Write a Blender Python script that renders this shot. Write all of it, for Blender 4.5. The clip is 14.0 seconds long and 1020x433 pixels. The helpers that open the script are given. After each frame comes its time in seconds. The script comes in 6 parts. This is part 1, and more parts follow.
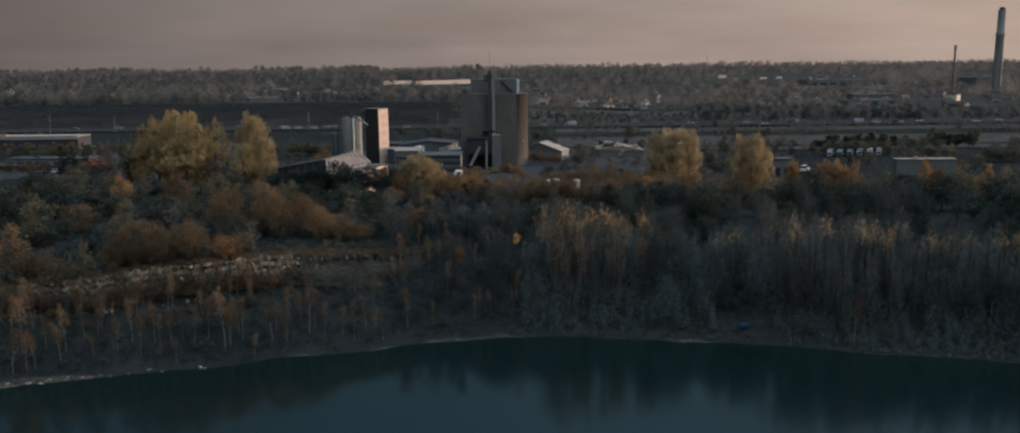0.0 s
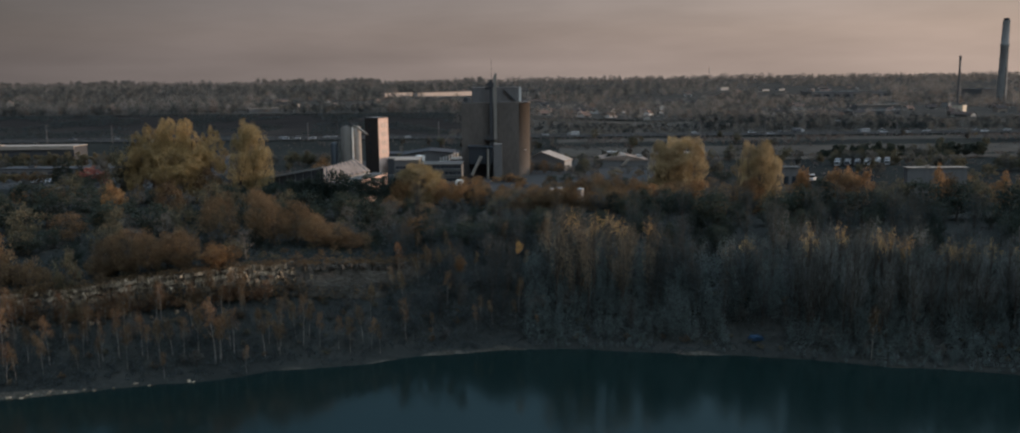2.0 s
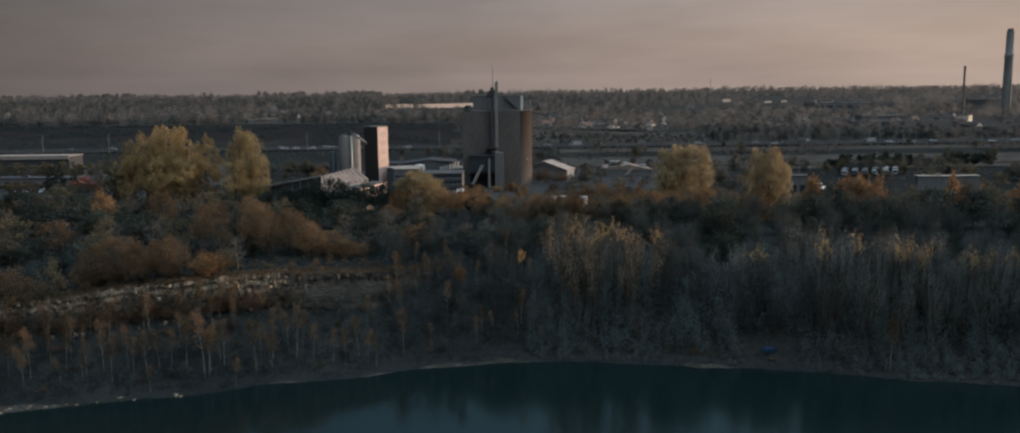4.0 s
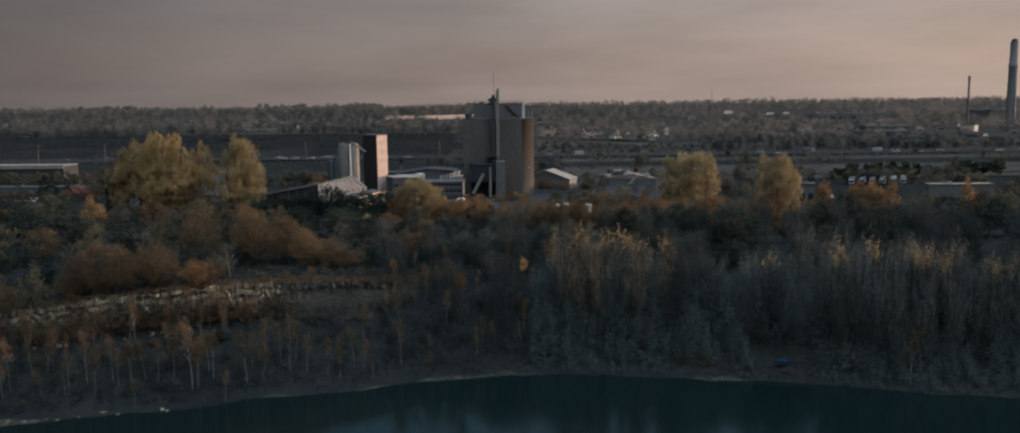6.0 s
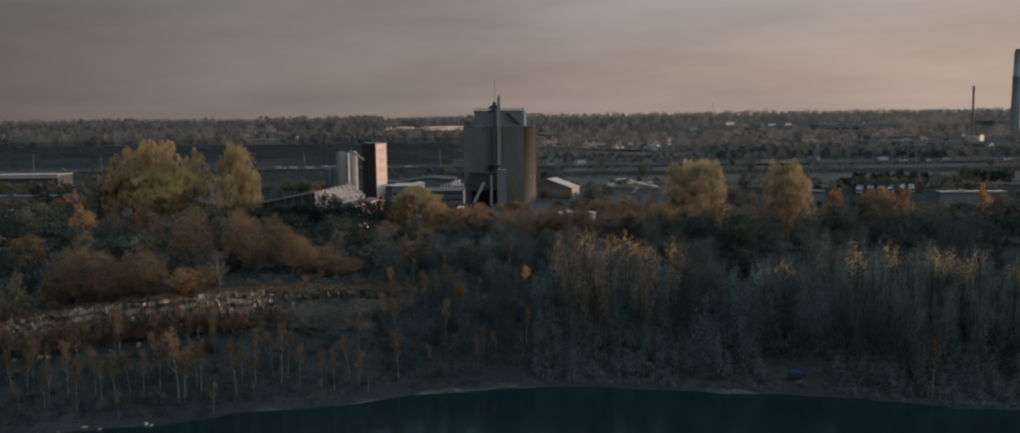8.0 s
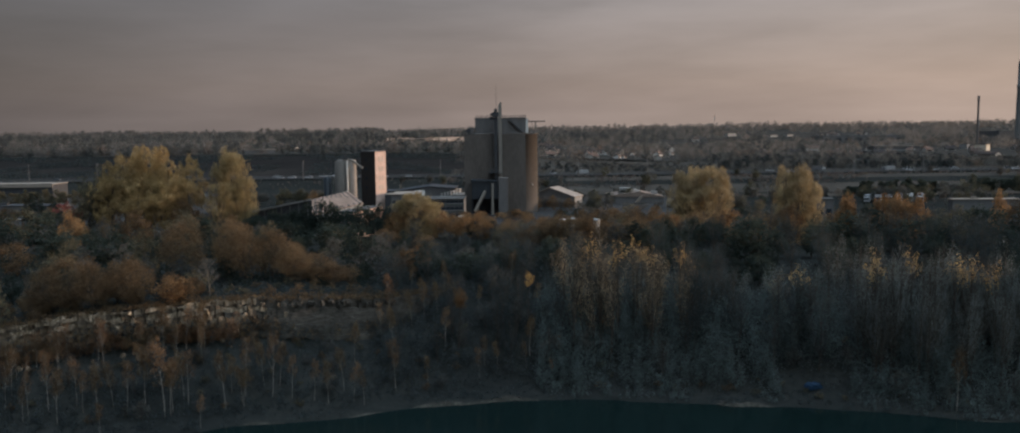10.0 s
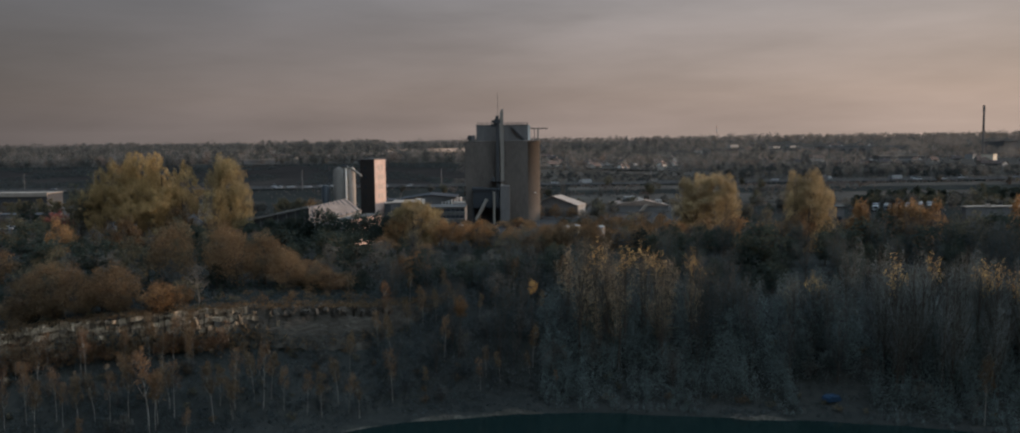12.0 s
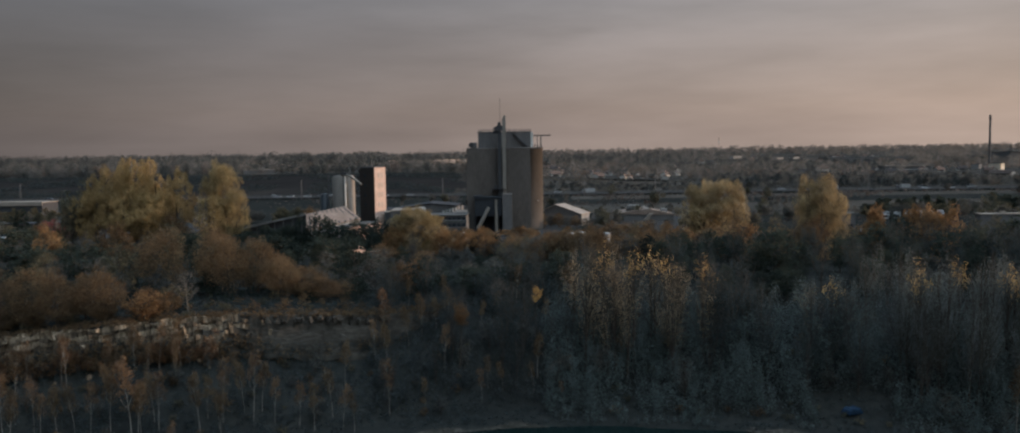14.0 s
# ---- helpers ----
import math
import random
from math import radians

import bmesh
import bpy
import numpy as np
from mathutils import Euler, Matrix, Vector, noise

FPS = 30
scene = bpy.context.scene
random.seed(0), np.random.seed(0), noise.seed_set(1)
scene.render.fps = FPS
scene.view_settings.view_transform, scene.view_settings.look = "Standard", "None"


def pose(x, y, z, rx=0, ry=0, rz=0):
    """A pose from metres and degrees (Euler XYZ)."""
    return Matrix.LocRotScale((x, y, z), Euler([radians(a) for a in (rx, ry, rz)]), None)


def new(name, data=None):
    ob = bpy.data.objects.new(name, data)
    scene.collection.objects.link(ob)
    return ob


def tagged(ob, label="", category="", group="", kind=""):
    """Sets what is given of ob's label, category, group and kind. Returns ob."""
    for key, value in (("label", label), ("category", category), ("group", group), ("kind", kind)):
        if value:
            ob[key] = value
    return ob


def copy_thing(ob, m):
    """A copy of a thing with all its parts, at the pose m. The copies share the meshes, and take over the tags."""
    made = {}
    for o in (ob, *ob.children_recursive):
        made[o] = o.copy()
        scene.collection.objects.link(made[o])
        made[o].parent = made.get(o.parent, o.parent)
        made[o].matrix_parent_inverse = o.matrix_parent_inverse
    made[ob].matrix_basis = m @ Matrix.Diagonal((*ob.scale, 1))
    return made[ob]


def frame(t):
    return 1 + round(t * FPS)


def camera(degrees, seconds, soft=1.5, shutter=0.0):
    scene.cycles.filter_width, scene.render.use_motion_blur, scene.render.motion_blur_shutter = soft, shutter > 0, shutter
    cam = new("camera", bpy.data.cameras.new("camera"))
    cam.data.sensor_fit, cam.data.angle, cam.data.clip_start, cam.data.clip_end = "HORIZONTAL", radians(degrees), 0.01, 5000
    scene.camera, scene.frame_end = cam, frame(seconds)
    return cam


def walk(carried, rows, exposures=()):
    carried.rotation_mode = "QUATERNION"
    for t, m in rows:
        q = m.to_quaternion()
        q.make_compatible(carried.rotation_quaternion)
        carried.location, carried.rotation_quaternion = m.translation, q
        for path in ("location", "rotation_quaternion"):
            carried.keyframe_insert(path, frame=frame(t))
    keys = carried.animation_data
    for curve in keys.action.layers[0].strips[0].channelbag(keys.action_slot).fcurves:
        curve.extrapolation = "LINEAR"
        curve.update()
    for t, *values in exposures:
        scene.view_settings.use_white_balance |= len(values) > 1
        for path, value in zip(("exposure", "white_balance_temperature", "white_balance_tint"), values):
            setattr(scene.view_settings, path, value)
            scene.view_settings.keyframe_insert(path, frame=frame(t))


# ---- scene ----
cam = camera(59.0, 14.0, soft=2.0)
UNIT = 0.7      # metres to one unit of the plan below
PATH = [  # seconds, x, y, z in plan units, yaw, pitch, roll
    (0.0, 0.00, 0.00, 57.00, 0.000, -9.792, -0.579),
    (1.0, -0.08, 5.23, 55.18, 0.054, -9.365, -0.599),
    (2.0, -0.19, 10.46, 53.39, 0.100, -8.943, -0.618),
    (3.0, -0.32, 15.70, 51.62, 0.138, -8.526, -0.636),
    (4.0, -0.47, 20.93, 49.88, 0.170, -8.114, -0.653),
    (5.0, -0.64, 26.17, 48.15, 0.198, -7.705, -0.669),
    (6.0, -0.83, 31.41, 46.45, 0.223, -7.299, -0.685),
    (7.0, -1.02, 36.66, 44.76, 0.247, -6.896, -0.701),
    (8.0, -1.22, 41.91, 43.09, 0.271, -6.495, -0.717),
    (9.0, -1.43, 47.16, 41.43, 0.298, -6.094, -0.733),
    (10.0, -1.64, 52.42, 39.78, 0.328, -5.694, -0.751),
    (11.0, -1.85, 57.69, 38.15, 0.364, -5.294, -0.769),
    (12.0, -2.05, 62.96, 36.52, 0.407, -4.893, -0.788),
    (13.0, -2.25, 68.24, 34.89, 0.458, -4.491, -0.808),
    (14.0, -2.44, 73.53, 33.27, 0.519, -4.087, -0.831),
]
walk(cam, [(t, pose(x * UNIT, y * UNIT, z * UNIT, 90 + pitch, 0, yaw) @ pose(0, 0, 0, 0, 0, roll)) for t, x, y, z, yaw, pitch, roll in PATH])

# ---- world, sun, exposure ----
SUN_AZ, SUN_EL = radians(74.5), radians(8.5)      # azimuth from +y towards +x
SUN_DIR = Vector((math.sin(SUN_AZ) * math.cos(SUN_EL), math.cos(SUN_AZ) * math.cos(SUN_EL), math.sin(SUN_EL)))
world = bpy.data.worlds.new("sky")
scene.world = world
world.use_nodes = True
wn, wl = world.node_tree.nodes, world.node_tree.links
wn.clear()


def wnode(kind):
    return wn.new(kind)


w_out = wnode("ShaderNodeOutputWorld")
w_back = wnode("ShaderNodeBackground")
w_back.inputs["Strength"].default_value = 1.0
w_sky = wnode("ShaderNodeTexSky")
w_sky.sky_type, w_sky.sun_disc, w_sky.sun_elevation, w_sky.sun_rotation = "NISHITA", False, SUN_EL, SUN_AZ
w_sky.dust_density, w_sky.air_density = 3.0, 1.2
w_tc = wnode("ShaderNodeTexCoord")
w_sep = wnode("ShaderNodeSeparateXYZ")
wl.new(w_tc.outputs["Generated"], w_sep.inputs[0])
# thin stratus: colour by height, brightness towards the sun
w_ramp = wnode("ShaderNodeValToRGB")
el = w_ramp.color_ramp.elements
el[0].position, el[0].color = 0.0, (0.365, 0.288, 0.252, 1)
el[1].position, el[1].color = 1.0, (2.5, 3.3, 4.2, 1)
for at, col in ((0.012, (0.365, 0.288, 0.252, 1)), (0.018, (0.342, 0.270, 0.237, 1)), (0.045, (0.365, 0.288, 0.252, 1)), (0.10, (0.35, 0.295, 0.278, 1)), (0.20, (0.285, 0.28, 0.295, 1)), (0.29, (0.145, 0.25, 0.318, 1)), (0.42, (0.16, 0.30, 0.41, 1)), (0.6, (0.72, 0.94, 1.18, 1))):
    e = el.new(at)
    e.color = col
wl.new(w_sep.outputs["Z"], w_ramp.inputs[0])
w_dot = wnode("ShaderNodeVectorMath")
w_dot.operation = "DOT_PRODUCT"
w_dot.inputs[1].default_value = (math.sin(SUN_AZ), math.cos(SUN_AZ), 0)
wl.new(w_tc.outputs["Generated"], w_dot.inputs[0])
w_side = wnode("ShaderNodeMapRange")
w_side.interpolation_type = "SMOOTHSTEP"
for i, v in enumerate((-0.61, 0.945, 0.30, 1.40)):
    w_side.inputs[i + 1].default_value = v
wl.new(w_dot.outputs["Value"], w_side.inputs[0])
# streaks of cloud, drawn out along the horizon
w_map = wnode("ShaderNodeMapping")
w_map.inputs["Scale"].default_value = (1.6, 1.6, 9)
wl.new(w_tc.outputs["Generated"], w_map.inputs[0])
w_noise = wnode("ShaderNodeTexNoise")
for key, v in (("Scale", 1.6), ("Detail", 5.0), ("Roughness", 0.55)):
    w_noise.inputs[key].default_value = v
wl.new(w_map.outputs[0], w_noise.inputs["Vector"])
w_cloud = wnode("ShaderNodeMapRange")
for i, v in enumerate((0.30, 0.70, 0.80, 1.15)):
    w_cloud.inputs[i + 1].default_value = v
wl.new(w_noise.outputs[0], w_cloud.inputs[0])
w_mul = wnode("ShaderNodeMath")
w_mul.operation = "MULTIPLY"
wl.new(w_side.outputs[0], w_mul.inputs[0])
wl.new(w_cloud.outputs[0], w_mul.inputs[1])
# one darker bank of cloud drifting over the silo
w_off = wnode("ShaderNodeVectorMath")
w_off.operation = "SUBTRACT"
w_off.inputs[1].default_value = (-0.075, 0.99, 0.112)
wl.new(w_tc.outputs["Generated"], w_off.inputs[0])
w_flat = wnode("ShaderNodeVectorMath")
w_flat.operation = "MULTIPLY"
w_flat.inputs[1].default_value = (6.0, 0.0, 30.0)
wl.new(w_off.outputs[0], w_flat.inputs[0])
w_wisp = wnode("ShaderNodeVectorMath")
w_wisp.operation = "MULTIPLY_ADD"
w_wisp.inputs[1].default_value = (1.6, 1.6, 1.6)
wl.new(w_noise.outputs["Color"], w_wisp.inputs[0])
wl.new(w_flat.outputs[0], w_wisp.inputs[2])
w_mid = wnode("ShaderNodeVectorMath")
w_mid.operation = "DISTANCE"
w_mid.inputs[1].default_value = (0.8, 0.8, 0.8)
wl.new(w_wisp.outputs[0], w_mid.inputs[0])
w_bank = wnode("ShaderNodeMapRange")
w_bank.interpolation_type = "SMOOTHSTEP"
for i, v in enumerate((0.25, 1.25, 0.84, 1.0)):
    w_bank.inputs[i + 1].default_value = v
wl.new(w_mid.outputs["Value"], w_bank.inputs[0])
w_both = wnode("ShaderNodeMath")
w_both.operation = "MULTIPLY"
wl.new(w_mul.outputs[0], w_both.inputs[0])
wl.new(w_bank.outputs[0], w_both.inputs[1])
# the clear sky opposite the light, open over the lake
w_open = wnode("ShaderNodeMapRange")
w_open.interpolation_type = "SMOOTHSTEP"
for i, v in enumerate((0.25, -0.65, 0.0, 1.0)):
    w_open.inputs[i + 1].default_value = v
wl.new(w_sep.outputs["Y"], w_open.inputs[0])
w_blue = wnode("ShaderNodeMix")
w_blue.data_type = "RGBA"
w_blue.inputs["A"].default_value, w_blue.inputs["B"].default_value = (1, 1, 1, 1), (2.25, 2.10, 1.88, 1)
wl.new(w_open.outputs[0], w_blue.inputs["Factor"])
w_tint = wnode("ShaderNodeMix")
w_tint.data_type, w_tint.blend_type = "RGBA", "MULTIPLY"
w_tint.inputs["Factor"].default_value = 1.0
wl.new(w_ramp.outputs[0], w_tint.inputs["A"])
w_warm = wnode("ShaderNodeMapRange")
for i, v in enumerate((-0.31, 0.745, 0.0, 1.0)):
    w_warm.inputs[i + 1].default_value = v
wl.new(w_dot.outputs["Value"], w_warm.inputs[0])
w_hue = wnode("ShaderNodeMix")
w_hue.data_type = "RGBA"
w_hue.inputs["A"].default_value, w_hue.inputs["B"].default_value = (0.95, 1.03, 1.14, 1), (1.05, 1.02, 0.99, 1)
wl.new(w_warm.outputs[0], w_hue.inputs["Factor"])
w_light = wnode("ShaderNodeVectorMath")
w_light.operation = "SCALE"
wl.new(w_hue.outputs["Result"], w_light.inputs[0])
wl.new(w_both.outputs[0], w_light.inputs["Scale"])
w_all = wnode("ShaderNodeVectorMath")
w_all.operation = "MULTIPLY"
wl.new(w_light.outputs[0], w_all.inputs[0])
wl.new(w_blue.outputs["Result"], w_all.inputs[1])
wl.new(w_all.outputs[0], w_tint.inputs["B"])
w_clear = wnode("ShaderNodeMix")
w_clear.data_type, w_clear.blend_type = "RGBA", "MULTIPLY"
w_clear.inputs["Factor"].default_value = 1.0
w_clear.inputs["B"].default_value = (0.06, 0.06, 0.06, 1)
wl.new(w_sky.outputs[0], w_clear.inputs["A"])
w_mix = wnode("ShaderNodeMix")
w_mix.data_type = "RGBA"
w_mix.inputs["Factor"].default_value = 0.85
wl.new(w_clear.outputs["Result"], w_mix.inputs["A"])
wl.new(w_tint.outputs["Result"], w_mix.inputs["B"])
wl.new(w_mix.outputs["Result"], w_back.inputs["Color"])
wl.new(w_back.outputs[0], w_out.inputs["Surface"])

sun = new("sun", bpy.data.lights.new("sun", "SUN"))
sun.data.energy, sun.data.angle, sun.data.color = 5.0, radians(1.0), (1.0, 0.745, 0.55)
sun.rotation_mode = "QUATERNION"
sun.rotation_quaternion = SUN_DIR.to_track_quat("Z", "Y")
scene.view_settings.exposure = 0.0


# ---- materials ----
def material(name, stops, scale=1.0, rough=0.8, metal=0.0, fine=8.0, bump=0.0, vary=0.0, island=False, translucent=0.0, stretch=(1, 1, 1), mottle=0.5, coords="Object"):
    """Colour from a ramp over two scales of noise, with an offset per object or per island."""
    m = bpy.data.materials.new(name)
    m.use_nodes = True
    n, l = m.node_tree.nodes, m.node_tree.links
    n.clear()
    out = n.new("ShaderNodeOutputMaterial")
    tc = n.new("ShaderNodeTexCoord")
    mp = n.new("ShaderNodeMapping")
    mp.inputs["Scale"].default_value = stretch
    l.new(tc.outputs[coords], mp.inputs[0])
    big, small = n.new("ShaderNodeTexNoise"), n.new("ShaderNodeTexNoise")
    big.inputs["Scale"].default_value, small.inputs["Scale"].default_value = scale, scale * fine
    big.inputs["Detail"].default_value, small.inputs["Detail"].default_value = 3, 2
    l.new(mp.outputs[0], big.inputs["Vector"])
    l.new(mp.outputs[0], small.inputs["Vector"])
    mix = n.new("ShaderNodeMix")
    mix.inputs["Factor"].default_value = mottle
    l.new(big.outputs[0], mix.inputs["A"])
    l.new(small.outputs[0], mix.inputs["B"])
    value = mix.outputs["Result"]
    if vary:
        src = n.new("ShaderNodeNewGeometry").outputs["Random Per Island"] if island else n.new("ShaderNodeObjectInfo").outputs["Random"]
        off = n.new("ShaderNodeMath")
        off.operation = "MULTIPLY_ADD"
        off.inputs[1].default_value, off.inputs[2].default_value = vary, -vary / 2
        l.new(src, off.inputs[0])
        add = n.new("ShaderNodeMath")
        add.operation = "ADD"
        l.new(value, add.inputs[0])
        l.new(off.outputs[0], add.inputs[1])
        value = add.outputs[0]
        if island:
            src2 = n.new("ShaderNodeObjectInfo").outputs["Random"]
            off2 = n.new("ShaderNodeMath")
            off2.operation = "MULTIPLY_ADD"
            off2.inputs[1].default_value, off2.inputs[2].default_value = 0.3, -0.15
            l.new(src2, off2.inputs[0])
            add2 = n.new("ShaderNodeMath")
            add2.operation = "ADD"
            l.new(value, add2.inputs[0])
            l.new(off2.outputs[0], add2.inputs[1])
            value = add2.outputs[0]
    ramp = n.new("ShaderNodeValToRGB")
    lo, hi = 0.28, 0.72
    els = ramp.color_ramp.elements
    els[0].position, els[0].color = lo, (*stops[0], 1)
    els[1].position, els[1].color = hi, (*stops[-1], 1)
    for i, c in enumerate(stops[1:-1], 1):
        els.new(lo + (hi - lo) * i / (len(stops) - 1)).color = (*c, 1)
    l.new(value, ramp.inputs[0])
    if translucent:
        a, b, sh = n.new("ShaderNodeBsdfDiffuse"), n.new("ShaderNodeBsdfTranslucent"), n.new("ShaderNodeMixShader")
        sh.inputs[0].default_value = translucent
        l.new(ramp.outputs[0], a.inputs["Color"])
        l.new(ramp.outputs[0], b.inputs["Color"])
        l.new(a.outputs[0], sh.inputs[1])
        l.new(b.outputs[0], sh.inputs[2])
        l.new(sh.outputs[0], out.inputs["Surface"])
    else:
        p = n.new("ShaderNodeBsdfPrincipled")
        p.inputs["Roughness"].default_value, p.inputs["Metallic"].default_value = rough, metal
        p.inputs["Specular IOR Level"].default_value = 0.0 if rough > 0.75 else 0.3
        l.new(ramp.outputs[0], p.inputs["Base Color"])
        if bump:
            bp = n.new("ShaderNodeBump")
            bp.inputs["Strength"].default_value, bp.inputs["Distance"].default_value = 0.6, bump
            l.new(mix.outputs["Result"], bp.inputs["Height"])
            l.new(bp.outputs[0], p.inputs["Normal"])
        l.new(p.outputs[0], out.inputs["Surface"])
    return m


def leaves(name, *stops, vary=0.35):
    return material(name, stops, scale=0.25, fine=6, vary=vary, island=True, translucent=0.5)


M_GOLD = leaves("leaf_gold", (0.17, 0.122, 0.068), (0.29, 0.208, 0.113), (0.42, 0.31, 0.168))
M_LIME = leaves("leaf_lime", (0.185, 0.124, 0.060), (0.300, 0.203, 0.095), (0.425, 0.292, 0.138))
M_OLDGOLD = leaves("leaf_old_gold", (0.165, 0.120, 0.062), (0.265, 0.192, 0.096), (0.37, 0.272, 0.134))
M_RUST = leaves("leaf_rust", (0.060, 0.041, 0.026), (0.108, 0.072, 0.043), (0.172, 0.114, 0.064))
M_AMBER = leaves("leaf_amber", (0.096, 0.055, 0.029), (0.175, 0.100, 0.050), (0.275, 0.163, 0.080))
M_RUSSET = leaves("leaf_russet", (0.085, 0.050, 0.032), (0.145, 0.085, 0.050), (0.225, 0.137, 0.076))
M_OLIVE = leaves("leaf_olive", (0.050, 0.051, 0.038), (0.090, 0.080, 0.052), (0.146, 0.112, 0.070))
M_PINE = leaves("needle_green", (0.021, 0.026, 0.022), (0.031, 0.038, 0.031), (0.047, 0.053, 0.041), vary=0.2)
M_TWIG = leaves("twig_brown", (0.050, 0.050, 0.047), (0.080, 0.077, 0.070), (0.115, 0.106, 0.092))
# distance haze is put into these two colours, greyed and lightened
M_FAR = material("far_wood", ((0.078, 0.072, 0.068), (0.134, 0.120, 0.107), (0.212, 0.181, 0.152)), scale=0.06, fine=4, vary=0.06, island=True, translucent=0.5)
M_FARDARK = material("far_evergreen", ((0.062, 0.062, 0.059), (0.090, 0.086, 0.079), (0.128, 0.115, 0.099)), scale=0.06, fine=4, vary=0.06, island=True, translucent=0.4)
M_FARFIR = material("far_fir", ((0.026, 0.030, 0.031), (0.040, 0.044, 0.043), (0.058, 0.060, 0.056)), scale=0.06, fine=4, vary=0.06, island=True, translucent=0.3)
M_FARGOLD = material("far_autumn_leaf", ((0.100, 0.072, 0.060), (0.18, 0.120, 0.085), (0.27, 0.170, 0.105)), scale=0.06, fine=4, vary=0.1, island=True, translucent=0.5)
M_ASPEN = leaves("aspen_twigs", (0.100, 0.079, 0.056), (0.185, 0.141, 0.096), (0.31, 0.235, 0.150))
M_TIP = leaves("leaf_tip_gold", (0.28, 0.165, 0.066), (0.44, 0.27, 0.105), (0.58, 0.39, 0.165))
# smoother slope rock; the shade of the aspen wood is put into its colour
M_DIMROCK = material("marl_slope", ((0.026, 0.023, 0.020), (0.050, 0.044, 0.037), (0.095, 0.082, 0.068)), scale=0.12, fine=9, bump=0.3, stretch=(0.25, 1, 2.2))
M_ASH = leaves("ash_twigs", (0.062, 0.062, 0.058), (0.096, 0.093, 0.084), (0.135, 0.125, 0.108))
# thicket and brush: the teal tone of the shade is put into both colours
M_THICKET = leaves("thicket_twigs", (0.074, 0.090, 0.086), (0.088, 0.105, 0.099), (0.106, 0.121, 0.112), vary=0.06)
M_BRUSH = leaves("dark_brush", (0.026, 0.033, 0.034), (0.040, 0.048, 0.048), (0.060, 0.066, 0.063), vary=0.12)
# unlit copy of the aspen twigs: shade is put in as grey
M_UNLITTWIG = leaves("grey_twigs", (0.086, 0.090, 0.084), (0.122, 0.125, 0.114), (0.165, 0.164, 0.146), vary=0.1)
M_RED = leaves("leaf_red", (0.130, 0.048, 0.045), (0.221, 0.076, 0.061), (0.286, 0.110, 0.078))
M_SCRUB = leaves("dead_grass", (0.052, 0.047, 0.045), (0.091, 0.077, 0.069), (0.156, 0.127, 0.103))
M_BARK = material("bark", ((0.035, 0.03, 0.026), (0.075, 0.062, 0.05)), scale=1.5, bump=0.05, stretch=(1, 1, 0.3))
M_BIRCH = material("birch_bark", ((0.07, 0.064, 0.058), (0.18, 0.16, 0.137), (0.32, 0.285, 0.245)), scale=1.2, bump=0.02, stretch=(1, 1, 2.5))
M_PALEBARK = material("pale_bark", ((0.07, 0.063, 0.055), (0.15, 0.133, 0.112)), scale=1.2, bump=0.02)
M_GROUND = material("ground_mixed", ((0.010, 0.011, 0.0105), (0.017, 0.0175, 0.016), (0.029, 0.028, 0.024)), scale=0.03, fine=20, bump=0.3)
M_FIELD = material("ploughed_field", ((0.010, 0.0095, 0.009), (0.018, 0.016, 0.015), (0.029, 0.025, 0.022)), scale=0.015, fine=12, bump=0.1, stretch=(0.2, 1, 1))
M_MEADOW = material("dry_meadow", ((0.026, 0.023, 0.020), (0.045, 0.039, 0.033), (0.074, 0.062, 0.051)), scale=0.012, fine=25, stretch=(0.3, 1, 1))
M_SUBURB = material("suburb_gardens", ((0.022, 0.020, 0.018), (0.036, 0.032, 0.028), (0.058, 0.050, 0.042)), scale=0.02, fine=8)
M_ASPHALT = material("asphalt", ((0.028, 0.027, 0.027), (0.047, 0.045, 0.043)), scale=0.05, fine=30, rough=0.85)
M_BEACH = material("limestone_gravel", ((0.012, 0.011, 0.009), (0.03, 0.027, 0.022), (0.095, 0.083, 0.068)), scale=0.16, fine=9, bump=0.3)
M_ROCK = material("limestone", ((0.040, 0.032, 0.025), (0.097, 0.074, 0.053), (0.205, 0.156, 0.110), (0.50, 0.392, 0.282)), scale=0.28, fine=6, bump=0.5, stretch=(1, 1, 0.35), vary=0.2)
M_CONC = material("silo_concrete", ((0.066, 0.056, 0.049), (0.088, 0.075, 0.066), (0.110, 0.094, 0.082)), scale=0.12, fine=12, bump=0.02, stretch=(1, 1, 0.3))
M_DARKCONC = material("weathered_cladding", ((0.085, 0.08, 0.078), (0.13, 0.12, 0.115)), scale=0.3, fine=6, stretch=(2, 2, 0.3))
M_STEEL = material("galvanised_steel", ((0.13, 0.115, 0.10), (0.21, 0.187, 0.162)), scale=0.5, rough=0.8, metal=0.0, stretch=(1, 1, 0.3))
M_CAN = material("silo_sheet", ((0.09, 0.078, 0.068), (0.14, 0.122, 0.106)), scale=0.5, stretch=(1, 1, 0.3))
M_IRON = material("dark_steel", ((0.030, 0.030, 0.032), (0.065, 0.064, 0.066)), scale=0.8, rough=0.8)
M_NAVY = material("navy_sheet", ((0.013, 0.016, 0.020), (0.025, 0.029, 0.034)), scale=0.5, rough=0.5, stretch=(3, 3, 0.3))
M_WHITE = material("white_render", ((0.36, 0.335, 0.30), (0.48, 0.45, 0.41), (0.56, 0.53, 0.485)), scale=0.35, fine=6)
